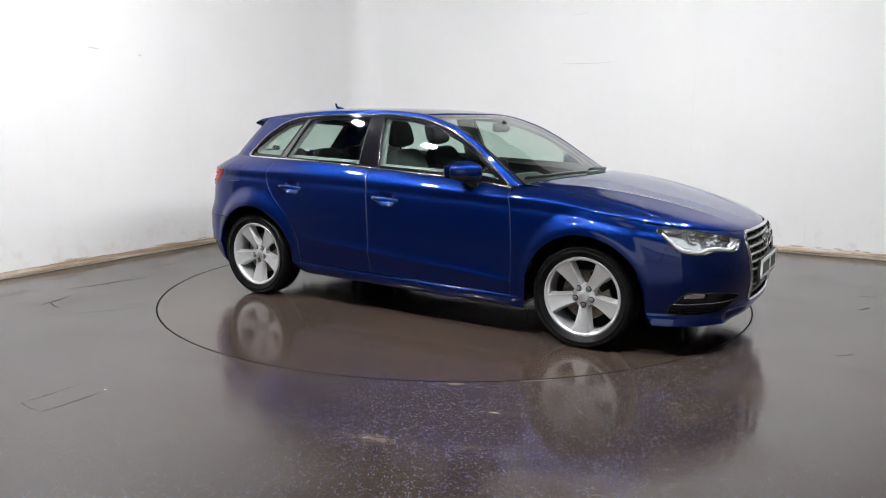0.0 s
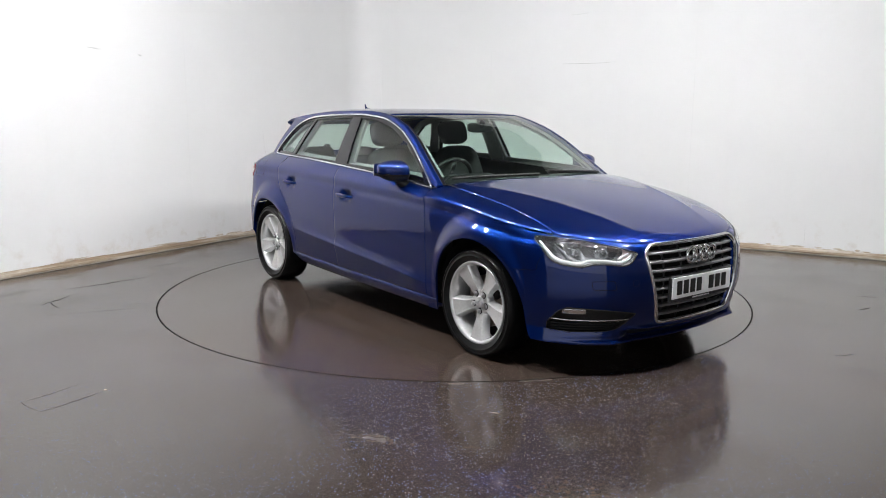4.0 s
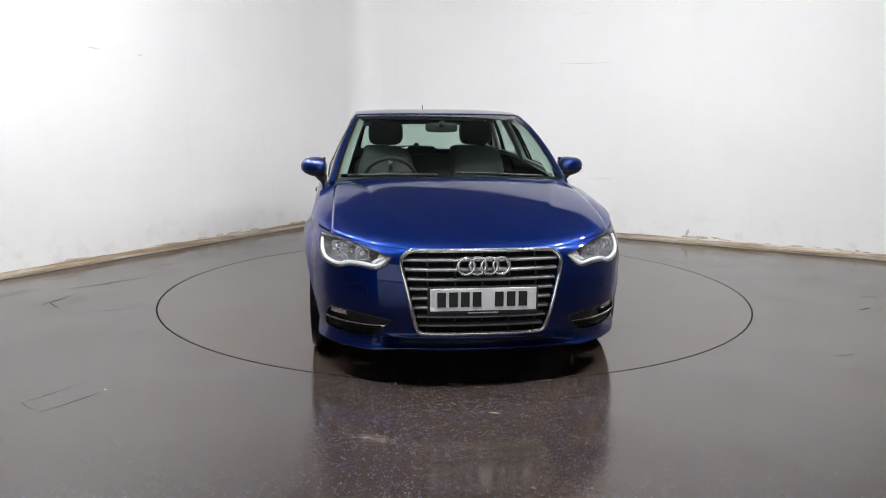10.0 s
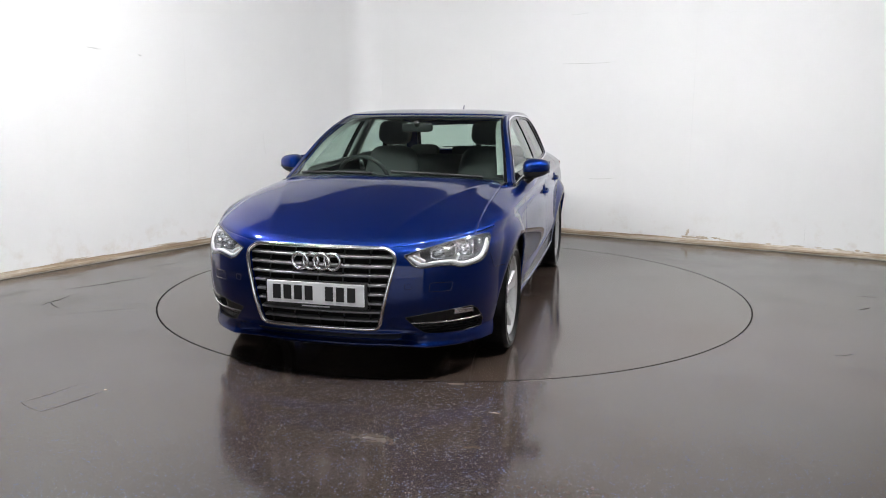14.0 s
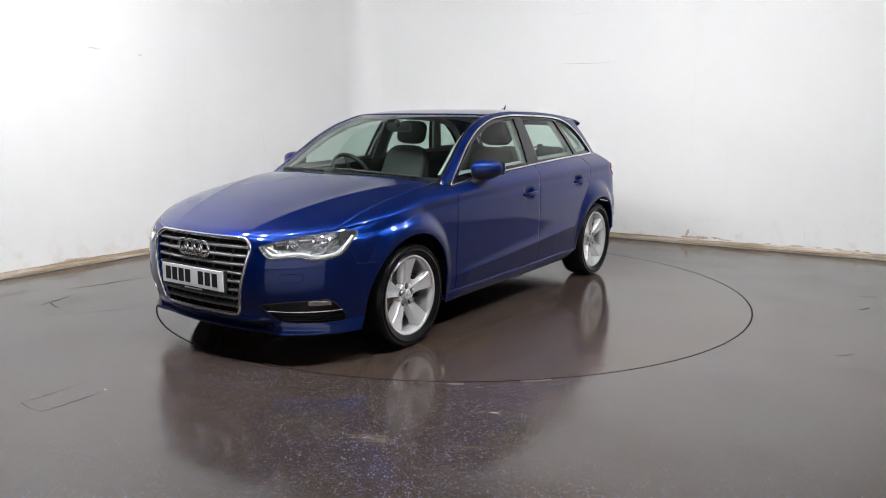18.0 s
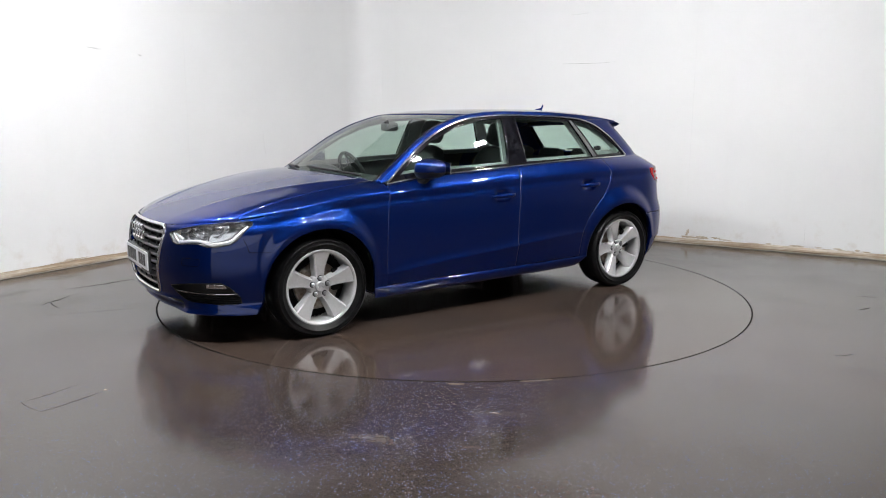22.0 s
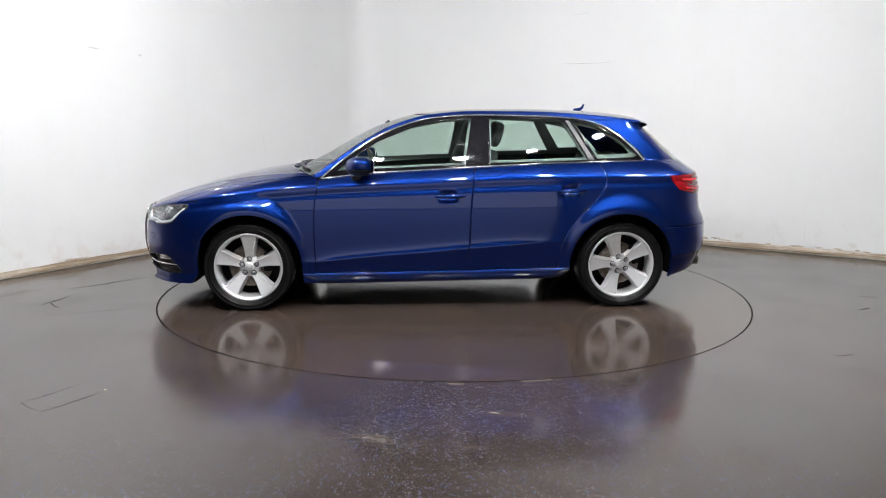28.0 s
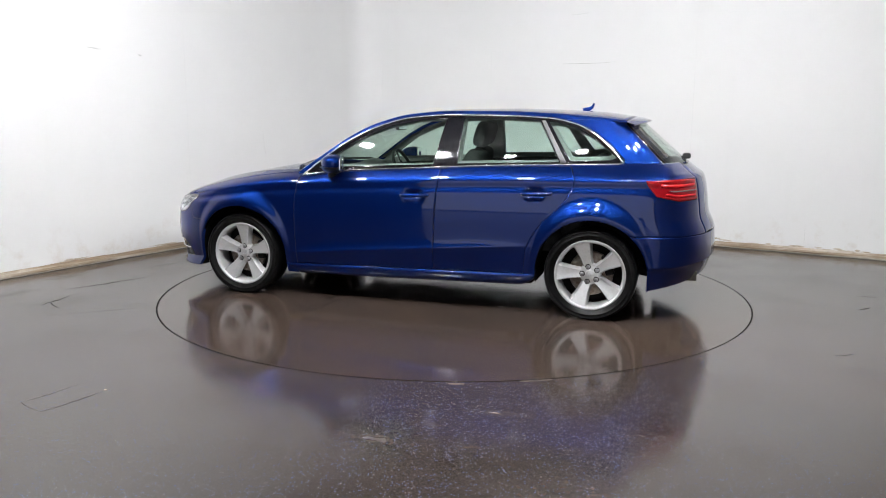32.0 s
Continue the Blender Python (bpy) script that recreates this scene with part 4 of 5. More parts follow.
    part("roof_spoiler", grid_mesh(np.array(rows), None, 0.0, (-0.3, 0, 1)), PAINT, CAR, "blue roof spoiler")


def roof_pts(xr, r, shift=0.0):
    """The screen and the roof: xr names the cross line by its end on the roof's side, r runs from -1 to 1 across."""
    xr, r = np.asarray(xr, float), np.asarray(r, float)
    zr = rail_z(xr)
    yr = side_y(xr, zr)
    a = np.abs(r)
    p = np.interp(xr, [0.1, 0.35], [3.2, 2.2])
    return np.stack([mid_x(xr) + (xr - mid_x(xr)) * a ** 2.0, yr * r, mid_z(xr) + (zr - mid_z(xr)) * a ** p + shift], -1)


def build_greenhouse():
    xr, r = np.meshgrid(np.linspace(0.055, -1.49, 70), np.linspace(-1, 1, 61), indexing="ij")
    part("roof", grid_mesh(roof_pts(xr, r), None, 0.03, (0, 0, 1)), PAINT, CAR, "blue roof")
    part("headlining", grid_mesh(roof_pts(xr, r * 0.96, -0.035), None, 0.0, (0, 0, 1)), LINING, CAR, "pale grey headlining")
    xr, r = np.meshgrid(np.linspace(0.862, 0.062, 50), np.linspace(-0.945, 0.945, 50), indexing="ij")
    part("windscreen", grid_mesh(roof_pts(xr, r, -0.004), None, 0.0, (0.5, 0, 1)), GLASS, CAR, "tinted windscreen")
    # dark band at the head and the sides of the screen
    xr, r = np.meshgrid(np.linspace(0.105, 0.058, 6), np.linspace(-0.945, 0.945, 50), indexing="ij")
    part("screen_band", grid_mesh(roof_pts(xr, r, -0.008), None, 0.0, (0.5, 0, 1)), GLOSS, CAR)
    xr, r = np.meshgrid(np.linspace(0.866, 0.058, 50), np.linspace(0.966, 1.0, 8), indexing="ij")
    both("windscreen_pillar", grid_mesh(roof_pts(xr, r), None, 0.03, (0.5, 0.5, 1)), PAINT, CAR)
    xr, r = np.meshgrid(np.linspace(0.862, 0.058, 50), np.linspace(0.942, 0.9655, 4), indexing="ij")
    both("screen_band", grid_mesh(roof_pts(xr, r, -0.003), None, 0.0, (0.5, 0, 1)), GLOSS, CAR)
    xr, r = np.meshgrid(np.linspace(0.74, 0.06, 40), np.linspace(0.89, 0.955, 8), indexing="ij")
    both("pillar_lining", grid_mesh(roof_pts(xr, r, -0.045), None, 0.0, (0.5, 0.5, 1)), LINING, CAR)
    # the side frame between the window outline and the roof
    u, v = np.meshgrid(np.r_[np.linspace(0.86, -1.0, 110), np.linspace(-1.01, -1.50, 30)], np.linspace(0, 1, 8), indexing="ij")
    low = np.where(u < -1.02, 1.336 - 0.03 * np.clip((-1.3 - u) / 0.3, 0, 1), np.where(u > 0.8, dlo_top(0.8) - (u - 0.8) * 0.25, dlo_top(u)) + 0.004)
    z = low + (rail_z(u) - low) * v
    both("roof_side", grid_mesh(np.stack([u, side_y(u, z), z], -1), None, 0.012), PAINT, CAR)
    # dark window frames, panes
    pts, keep = side_sheet(-1.495, 0.80, lambda x: np.minimum(belt_z(x), dlo_top(x) - 0.001), dlo_top, 330, 90, -0.006, list(PANES.values()), False, 0.0058)
    both("window_frame", grid_mesh(pts, keep, 0, (0, 1, 0), False, pts - np.array((0, 0.014, 0))), GLOSS, CAR, "gloss black window frame")
    for name, poly in PANES.items():
        p = np.array(poly)
        x, z = np.meshgrid(np.linspace(p[:, 0].min() - 0.004, p[:, 0].max() + 0.004, 100), np.linspace(p[:, 1].min() - 0.003, p[:, 1].max() + 0.003, 60), indexing="ij")
        x, z, keep = cut(x, z, [poly], 0.0055, True)
        both(name, grid_mesh(np.stack([x, side_y(x, z) - 0.012, z], -1), keep, 0.0), GLASS, CAR, "tinted side window")
    # bright surround
    x = np.linspace(0.81, -1.47, 100)
    zb = belt_z(x) - 0.002
    low = np.stack([x, side_y(x, zb) + 0.002, zb], -1)
    xt = np.linspace(-1.485, 0.80, 140)
    zt = dlo_top(xt)
    top = np.stack([xt, side_y(xt, zt) + 0.002, zt], -1)
    tip = np.array([[-1.492, 0, 1.05], [-1.498, 0, 1.06]])
    tip[:, 1] = side_y(tip[:, 0], tip[:, 2]) + 0.002
    both("window_surround", tube(np.concatenate([low, tip, top]), 0.0075, 8, True, 1.0, (0, 1, 0)), CHROME, CAR, "bright chrome window surround")


def build_seals():
    for name, f, lo, hi in (("door_seal", door_front_seam, 0.28, 0.90), ("door_seal", b_seam, 0.29, 0.99), ("door_seal", rear_seam, 0.31, 1.02)):
        z = np.linspace(lo, hi, 50)
        x = f(z)
        both(name, tube(np.stack([x, side_y(x, z) - 0.0062, z], -1), 0.0058, 6), DARK, CAR)
    x = np.linspace(0.92, float(hood_front(np.array(0.750))) - 0.01, 50)
    y = wing_edge(x) - 0.001
    both("bonnet_seal", tube(np.stack([x, y, top_z(x, y) - 0.008], -1), 0.0040, 6), DARK, CAR)


build_seals()
build_body()
build_front()
build_rear()
build_greenhouse()


def build_front_details():
    # grille: backing, slats, ribs, bright frame
    full = [(0.33, 0.699), (0.365, 0.695), (0.403, 0.660), (0.396, 0.615), (0.322, 0.30), (0.305, 0.286)]
    ring = full + [(-y, z) for y, z in reversed(full)]
    pts, keep = front_sheet(ring, -0.004, 60, 40)
    deep = pts + np.array((-0.05, 0, 0))
    part("grille_backing", grid_mesh(deep, keep, 0, (1, 0, 0), False, pts), DARK, CAR)
    edge = curve_poly(ring, 140)
    line = np.stack([front_x(np.abs(edge[:, 0]), edge[:, 1]) + 0.004, edge[:, 0], edge[:, 1]], -1)
    grille = part("grille", tube(line, 0.0105, 10, True, 1.0, (1, 0, 0)), CHROME, CAR, "black grille with grey slats and a chrome frame")
    for k in range(8):
        z = 0.652 - 0.0465 * k
        w = np.interp(z, [0.286, 0.62, 0.668, 0.70], [0.31, 0.392, 0.395, 0.36]) - 0.008
        y = np.linspace(-w, w, 30)
        x = front_x(np.abs(y), np.full_like(y, z)) - 0.016
        prof = [(-0.03, 0.010), (-0.006, 0.008), (0.002, 0.006), (0.006, 0.0), (0.002, -0.006), (-0.012, -0.009), (-0.03, -0.009)]
        pts = np.array([[(a + dx, b, z + dz) for dx, dz in prof] for a, b in zip(x, y)])
        part("slat", grid_mesh(pts, None, 0.0, (1, 0, 0.2)), SLAT_DARK, grille)
    for y in (-0.27, -0.135, 0.0, 0.135, 0.27):
        z = np.linspace(0.29, 0.70, 12)
        x = front_x(np.full_like(z, abs(y)), z) - 0.026
        part("rib", tube(np.stack([x, np.full_like(z, y), z], -1), 0.005, 6), BLACK, grille)
    # badge of four rings
    badge = new("badge")
    badge.parent = CAR
    for k in range(4):
        y = 0.002 + (k - 1.5) * 0.058
        a = np.linspace(0, 2 * np.pi, 36, endpoint=False)
        loop = np.stack([np.full_like(a, float(front_x(np.array(0.06), np.array(0.63))) + 0.011 - 0.002 * (k % 2)), y + 0.040 * np.cos(a), 0.630 + 0.040 * np.sin(a)], -1)
        part("ring", tube(loop, 0.0088, 8, True, 1.0, (1, 0, 0)), CHROME, badge, "chrome ring")
    # number plate with plain bars
    x = float(front_x(np.array(0.15), np.array(0.468))) + 0.012
    plate = part("number_plate", box_bm((0.008, 0.525, 0.112), (x, 0, 0.468), 0.002), PLATE, CAR, "white number plate with plain black bars")
    part("plate_holder", box_bm((0.014, 0.55, 0.14), (x - 0.012, 0, 0.462), 0.004), BLACK, plate)
    for k, y in enumerate((-0.207, -0.149, -0.091, -0.033, 0.077, 0.136, 0.195)):
        part("bar", box_bm((0.0025, 0.043, 0.074), (x + 0.005, y, 0.469), 0.0008), INK, plate)
    part("bar", box_bm((0.002, 0.15, 0.007), (x - 0.003, 0, 0.4005), 0.0005), PLATE, plate)
    # headlights
    for side in (1, -1):
        lamp = new("headlight")
        lamp.parent = CAR

        def put(name, me, mat, label=""):
            part(name, me if side > 0 else mirrored(me), mat, lamp, label)

        pts, keep = front_sheet(HEADLIGHT, -0.001, 70, 44, 0.003)
        mid = np.array((0, 0.64, 0.675))
        deep = pts + np.stack([-0.055 - 0.0 * pts[..., 1], -0.10 * np.clip((pts[..., 1] - 0.66) / 0.18, 0, 1) - 0.05 * (pts[..., 1] - mid[1]), -0.05 * (pts[..., 2] - mid[2])], -1)
        put("reflector", grid_mesh(deep, keep, 0, (1, 0.4, 0), False, pts), LAMPDARK, "bright grey headlight housing")
        pts, keep = front_sheet(HEADLIGHT, 0.0015, 70, 44, 0.003)
        put("lens", grid_mesh(pts, keep, 0, (1, 0.4, 0)), CLEAR, "clear headlight lens")
        edge = curve_poly(HEADLIGHT, 120)
        line = np.stack([front_x(edge[:, 0], edge[:, 1]), edge[:, 0], edge[:, 1]], -1)
        put("seal", tube(line, 0.003, 6, True, 1.0, (1, 0, 0)), BLACK)
        for y, z, r in ((0.588, 0.671, 0.036), (0.700, 0.682, 0.042)):
            me = lathe([(r, 0.0), (r * 0.96, 0.004), (r * 0.8, -0.02), (r * 0.55, -0.036), (0.012, -0.044), (0.010, -0.030), (0.0, -0.028)], 28)
            v = np.array([tuple(q.co) for q in me.vertices])
            xc = float(front_x(np.array(y), np.array(z))) - 0.020
            big = np.abs(v[:, [0, 2]]).max(1) / (np.hypot(v[:, 0], v[:, 2]) + 1e-9)
            grow = np.clip(0.93 / (big + 1e-6), 1.0, 1.30)
            v = np.stack([xc + v[:, 1], y + v[:, 0] * grow * 1.05, z + v[:, 2] * grow * 0.88], -1)
            v[:, 0] = np.minimum(v[:, 0], front_x(v[:, 1], v[:, 2]) - 0.010)
            put("lamp_bowl", mesh_of(v, [tuple(q.vertices) for q in me.polygons]), LAMPBACK, "bright lamp reflector")
            put("bulb", superbox((0.02, 0.03, 0.03), (xc - 0.012, y, z), 1.0, (8, 12)), CHROME)
        strip = np.array([(0.455, 0.660), (0.495, 0.628), (0.53, 0.616), (0.60, 0.626), (0.655, 0.626), (0.695, 0.613), (0.735, 0.616), (0.772, 0.632), (0.788, 0.665), (0.791, 0.715)])
        line = curve3(np.stack([front_x(strip[:, 0], strip[:, 1]) - 0.018, strip[:, 0], strip[:, 1]], -1), 60)
        put("daylight_strip", tube(line, np.interp(np.arange(60), [0, 8, 20, 50, 59], [0.008, 0.010, 0.009, 0.010, 0.007]), 10, False, 0.9, (1, 0, 0)), STRIP, "white daytime light strip")
        inner = curve3([(float(front_x(np.array(q), np.array(w))) - 0.02, q, w) for q, w in ((0.475, 0.658), (0.50, 0.650), (0.535, 0.630))], 12)
        put("daylight_strip", tube(inner, 0.009, 8, False, 0.9, (1, 0, 0)), STRIP, "white daytime light strip")
        end = [(0.452, 0.660), (0.490, 0.622), (0.520, 0.612), (0.512, 0.660), (0.500, 0.680)]
        pts, keep = front_sheet(end, -0.014, 24, 20, 0.003)
        put("indicator", grid_mesh(pts, keep, 0.004, (1, 0.4, 0)), BEIGE, "pale pinkish indicator block")
        # fog lamp recess
        fog = new("fog_lamp")
        fog.parent = CAR
        pts, keep = front_sheet(FOG, -0.001, 70, 40, 0.003)
        deep = pts + np.stack([-0.04 + 0 * pts[..., 0], -0.07 * np.clip((pts[..., 1] - 0.62) / 0.2, 0, 1), 0 * pts[..., 0]], -1)
        me = grid_mesh(deep, keep, 0, (1, 0.4, 0), False, pts)
        part("recess", me if side > 0 else mirrored(me), BLACK, fog, "black lower grille")
        edge = curve_poly(FOG, 120)
        me = tube(np.stack([front_x(edge[:, 0], edge[:, 1]) - 0.001, edge[:, 0], edge[:, 1]], -1), 0.003, 6, True, 1.0, (1, 0, 0))
        part("surround", me if side > 0 else mirrored(me), BLACK, fog)
        for k in range(3):
            y = np.linspace(0.515 - 0.006 * k, 0.768, 16)
            z = 0.260 + 0.015 * k + 0.0 * y
            me = tube(np.stack([front_x(y, z) - 0.03, y, z], -1), 0.004, 6)
            part("slat", me if side > 0 else mirrored(me), BLACK, fog)
        y = np.linspace(0.470, 0.779, 30)
        z = np.interp(y, [0.47, 0.62, 0.75, 0.78], [0.319, 0.315, 0.316, 0.320])
        me = tube(np.stack([front_x(y, z) - 0.006, y, z], -1), 0.0055, 8)
        part("trim_strip", me if side > 0 else mirrored(me), CHROME, fog, "chrome strip")
        poly = [(0.668, 0.348), (0.750, 0.350), (0.752, 0.376), (0.672, 0.377)]
        pts, keep = front_sheet(poly, -0.010, 20, 12, 0.003)
        me = grid_mesh(pts, keep, 0.02, (1, 0.4, 0))
        part("fog_lens", me if side > 0 else mirrored(me), LAMPBACK, fog, "bright fog lamp")
        # headlight washer cover and parking sensor outline
        for name, poly, n in (("washer_cover", [(0.560, 0.482), (0.660, 0.482), (0.667, 0.525), (0.567, 0.527)], 48), ("sensor_cover", [(0.448, 0.498), (0.480, 0.498), (0.480, 0.526), (0.448, 0.526)], 28)):
            loop = curve_poly(poly, n)
            me = tube(np.stack([front_x(loop[:, 0], loop[:, 1]) + 0.0002, loop[:, 0], loop[:, 1]], -1), 0.0013 if n > 40 else 0.0010, 5, True, 1.0, (1, 0, 0))
            part(name, me if side > 0 else mirrored(me), GLOSS, CAR)
    # lower intake under the grille
    y, z = np.meshgrid(np.linspace(-0.43, 0.43, 60), np.linspace(0.210, 0.252, 8), indexing="ij")
    part("lower_intake", grid_mesh(np.stack([front_x(np.abs(y), z) - 0.044, y, z], -1), None, 0.004, (1, 0, 0)), BLACK, CAR, "black lower intake")
    # seams between the bumper and the wings
    for side in (1, -1):
        x = np.array([1.79, 1.772, 1.765, 1.75, 1.70, 1.64])
        z = np.array([0.645, 0.60, 0.572, 0.566, 0.562, 0.560])
        line = curve3(np.stack([x, wing_y(x, z) + 0.0004, z], -1), 40)
        line[:, 1] = wing_y(line[:, 0], line[:, 2]) + 0.0004
        me = tube(line, 0.0013, 5)
        part("bumper_seam", me if side > 0 else mirrored(me), GLOSS, CAR)


def build_side_details():
    for side in (1, -1):
        def put(name, me, mat, parent, label=""):
            return part(name, me if side > 0 else mirrored(me), mat, parent, label)
        # door handles
        for x, z in HANDLES:
            handle = new("door_handle")
            handle.parent = CAR
            s = np.linspace(-1, 1, 25)
            ysurf = side_y(np.full_like(s, x), np.full_like(s, z + 0.05))
            y = ysurf[0] + 0.006 + 0.030 * (1 - np.abs(s) ** 5)
            rad = 0.016 * (1 - 0.35 * s ** 2)
            put("grip", tube(np.stack([x + 0.105 * s, y, z - 0.004 * s], -1), rad * 0.75, 10, False, 1.25), PAINT, handle, "blue door handle")
        # mirror
        mirror = new("door_mirror")
        mirror.parent = CAR
        th, ph = np.meshgrid(np.linspace(0, np.pi, 24), np.linspace(0, 2 * np.pi, 36), indexing="ij")
        c = lambda q, e: np.sign(np.cos(q)) * np.abs(np.cos(q)) ** e
        sn = lambda q, e: np.sign(np.sin(q)) * np.abs(np.sin(q)) ** e
        X = sn(th, 0.8) * c(ph, 0.85)
        Z = sn(th, 0.8) * sn(ph, 0.8)
        Y = c(th, 0.7)
        yy = 0.892 + 0.088 * Y
        zz = 1.014 + 0.064 * Z * (1 - 0.22 * Y) + 0.006 * Y
        xx = 0.525 + 0.095 * np.where(X > 0, X, 0.7 * X) * (1 - 0.25 * Y) - 0.02 * Y
        pts = np.stack([xx, yy, zz], -1)
        put("housing", grid_mesh(pts, None, 0, (0, 0, 0.01)), PAINT, mirror, "blue mirror housing")
        glass = np.array([[(0.456 - 0.02 * a, 0.892 + 0.078 * a, 1.015 + 0.049 * b * (1 - 0.22 * a))] for a in np.linspace(-1, 1, 12) for b in np.linspace(-1, 1, 8)]).reshape(12, 8, 3)
        put("mirror_glass", grid_mesh(glass, None, 0.004, (-1, 0, 0)), CHROME, mirror, "mirror glass")
        line = curve3([(0.60, 0.815, 0.998), (0.603, 0.86, 0.995), (0.590, 0.92, 0.994), (0.565, 0.965, 0.997)], 24)
        put("indicator", tube(line, 0.0045, 8, False, 0.7), GLOSS, mirror, "slim dark indicator strip")
        low = pts[:, 18:] * (1, 1, 1)
        low = low + np.array((0, 0, -0.003))
        low[..., 2] = np.minimum(low[..., 2], 0.992)
        low[..., 0] = 0.525 + (low[..., 0] - 0.525) * 1.02
        put("lower_cover", grid_mesh(low, None, 0, (0, 0, -1)), BLACK, mirror, "black lower mirror cover")
        arm = curve3([(0.575, 0.785, 0.915), (0.57, 0.815, 0.925), (0.555, 0.845, 0.945), (0.545, 0.865, 0.965)], 12)
        put("arm", tube(arm, np.linspace(0.036, 0.028, 12), 10, False, 0.9), BLACK, mirror, "black mirror foot")
        # tail lamp: on the quarter and round the corner
        lamp = new("tail_lamp")
        lamp.parent = CAR
        a, b = np.meshgrid(np.linspace(0, 1, 36), np.linspace(0, 1, 14), indexing="ij")
        zt = 0.948 + 0.010 * a
        zb = 0.846 - 0.034 * np.clip(a * 2.2, 0, 1)
        z = zb + (zt - zb) * b
        first = radians(18) - radians(9) * b
        th = first + (radians(57) - first) * a
        pts = rear_point(th, z)
        pts[..., 1] += 0.004
        pts[..., 0] -= 0.003
        put("lamp_glass", grid_mesh(pts, None, 0.012, (-0.5, 1, 0)), RED, lamp, "red tail lamp")
        for k, w in ((3, 0.009), (9, 0.011)):
            bar = pts[8:34, k] + np.array((-0.001, 0.001, 0.0))
            put("lamp_bar", tube(bar, w, 6, False, 0.5, (0, 1, 0)), PALERED, lamp, "bright red lamp bar")
        put("divider", tube(pts[12:35, 6] + np.array((-0.001, 0.001, 0.0)), 0.004, 6, False, 0.6, (0, 1, 0)), PILLAR, lamp, "grey dividing strip")
    # fuel flap on the right quarter
    loop = curve_poly([(-1.47, 0.985), (-1.47, 0.86), (-1.62, 0.86), (-1.62, 0.985)], 60)
    line = np.stack([loop[:, 0], -(side_y(loop[:, 0], loop[:, 1]) + 0.0003), loop[:, 1]], -1)
    part("fuel_flap", tube(line, 0.0014, 5, True, 1.0, (0, 1, 0)), GLOSS, CAR)


LAMPDARK = speckled("silvered_lamp_housing", (0.70, 0.70, 0.71), (0.80, 0.80, 0.81), 40, 0.12, 0.02, 0.85)
LAMPBACK = speckled("silver_lamp_housing", (0.84, 0.84, 0.86), (0.92, 0.92, 0.94), 40, 0.08, 0.02, 0.9)
INNER = speckled("grey_window_lining", (0.24, 0.24, 0.24), (0.30, 0.30, 0.30), 90, 0.8, 0.1)
SLAT_DARK = speckled("grey_slat", (0.22, 0.22, 0.225), (0.28, 0.28, 0.285), 60, 0.32, 0.02, 0.5)
EXHAUST = speckled("sooty_steel", (0.09, 0.085, 0.08), (0.16, 0.15, 0.14), 40, 0.4, 0.1, 0.8)
PILLAR = speckled("grey_pillar_trim", (0.085, 0.085, 0.088), (0.11, 0.11, 0.113), 90, 0.5, 0.05)
BEIGE = speckled("pale_pink_lens", (0.52, 0.44, 0.41), (0.60, 0.53, 0.50), 120, 0.2, 0.05)
STRIP = material("pale_lamp_plastic", (0.80, 0.80, 0.82), 0.15)
PALERED = material("bright_red_lamp", (0.46, 0.016, 0.020), 0.12)


def superbox(size, at, e=0.5, n=(16, 24), taper=None):
    """A soft cushion: a box with generously rounded edges. taper: how much its width shrinks to the top."""
    th, ph = np.meshgrid(np.linspace(0, np.pi, n[0]), np.linspace(0, 2 * np.pi, n[1], endpoint=False), indexing="ij")
    p = lambda q: np.sign(q) * np.abs(q) ** e
    v = np.stack([p(np.sin(th)) * p(np.cos(ph)), p(np.sin(th)) * p(np.sin(ph)), p(np.cos(th))], -1)
    if taper:
        v[..., 1] *= 1 - taper * (v[..., 2] + 1) / 2
    v = v * np.array(size) / 2
    flat = v.reshape(-1, 3)
    a, b = n
    f = [(i * b + j, (i + 1) * b + j, (i + 1) * b + (j + 1) % b, i * b + (j + 1) % b) for i in range(a - 1) for j in range(b)]
    return mesh_of(flat + np.array(at), f)


def turned(me, m):
    me.transform(m)
    return me


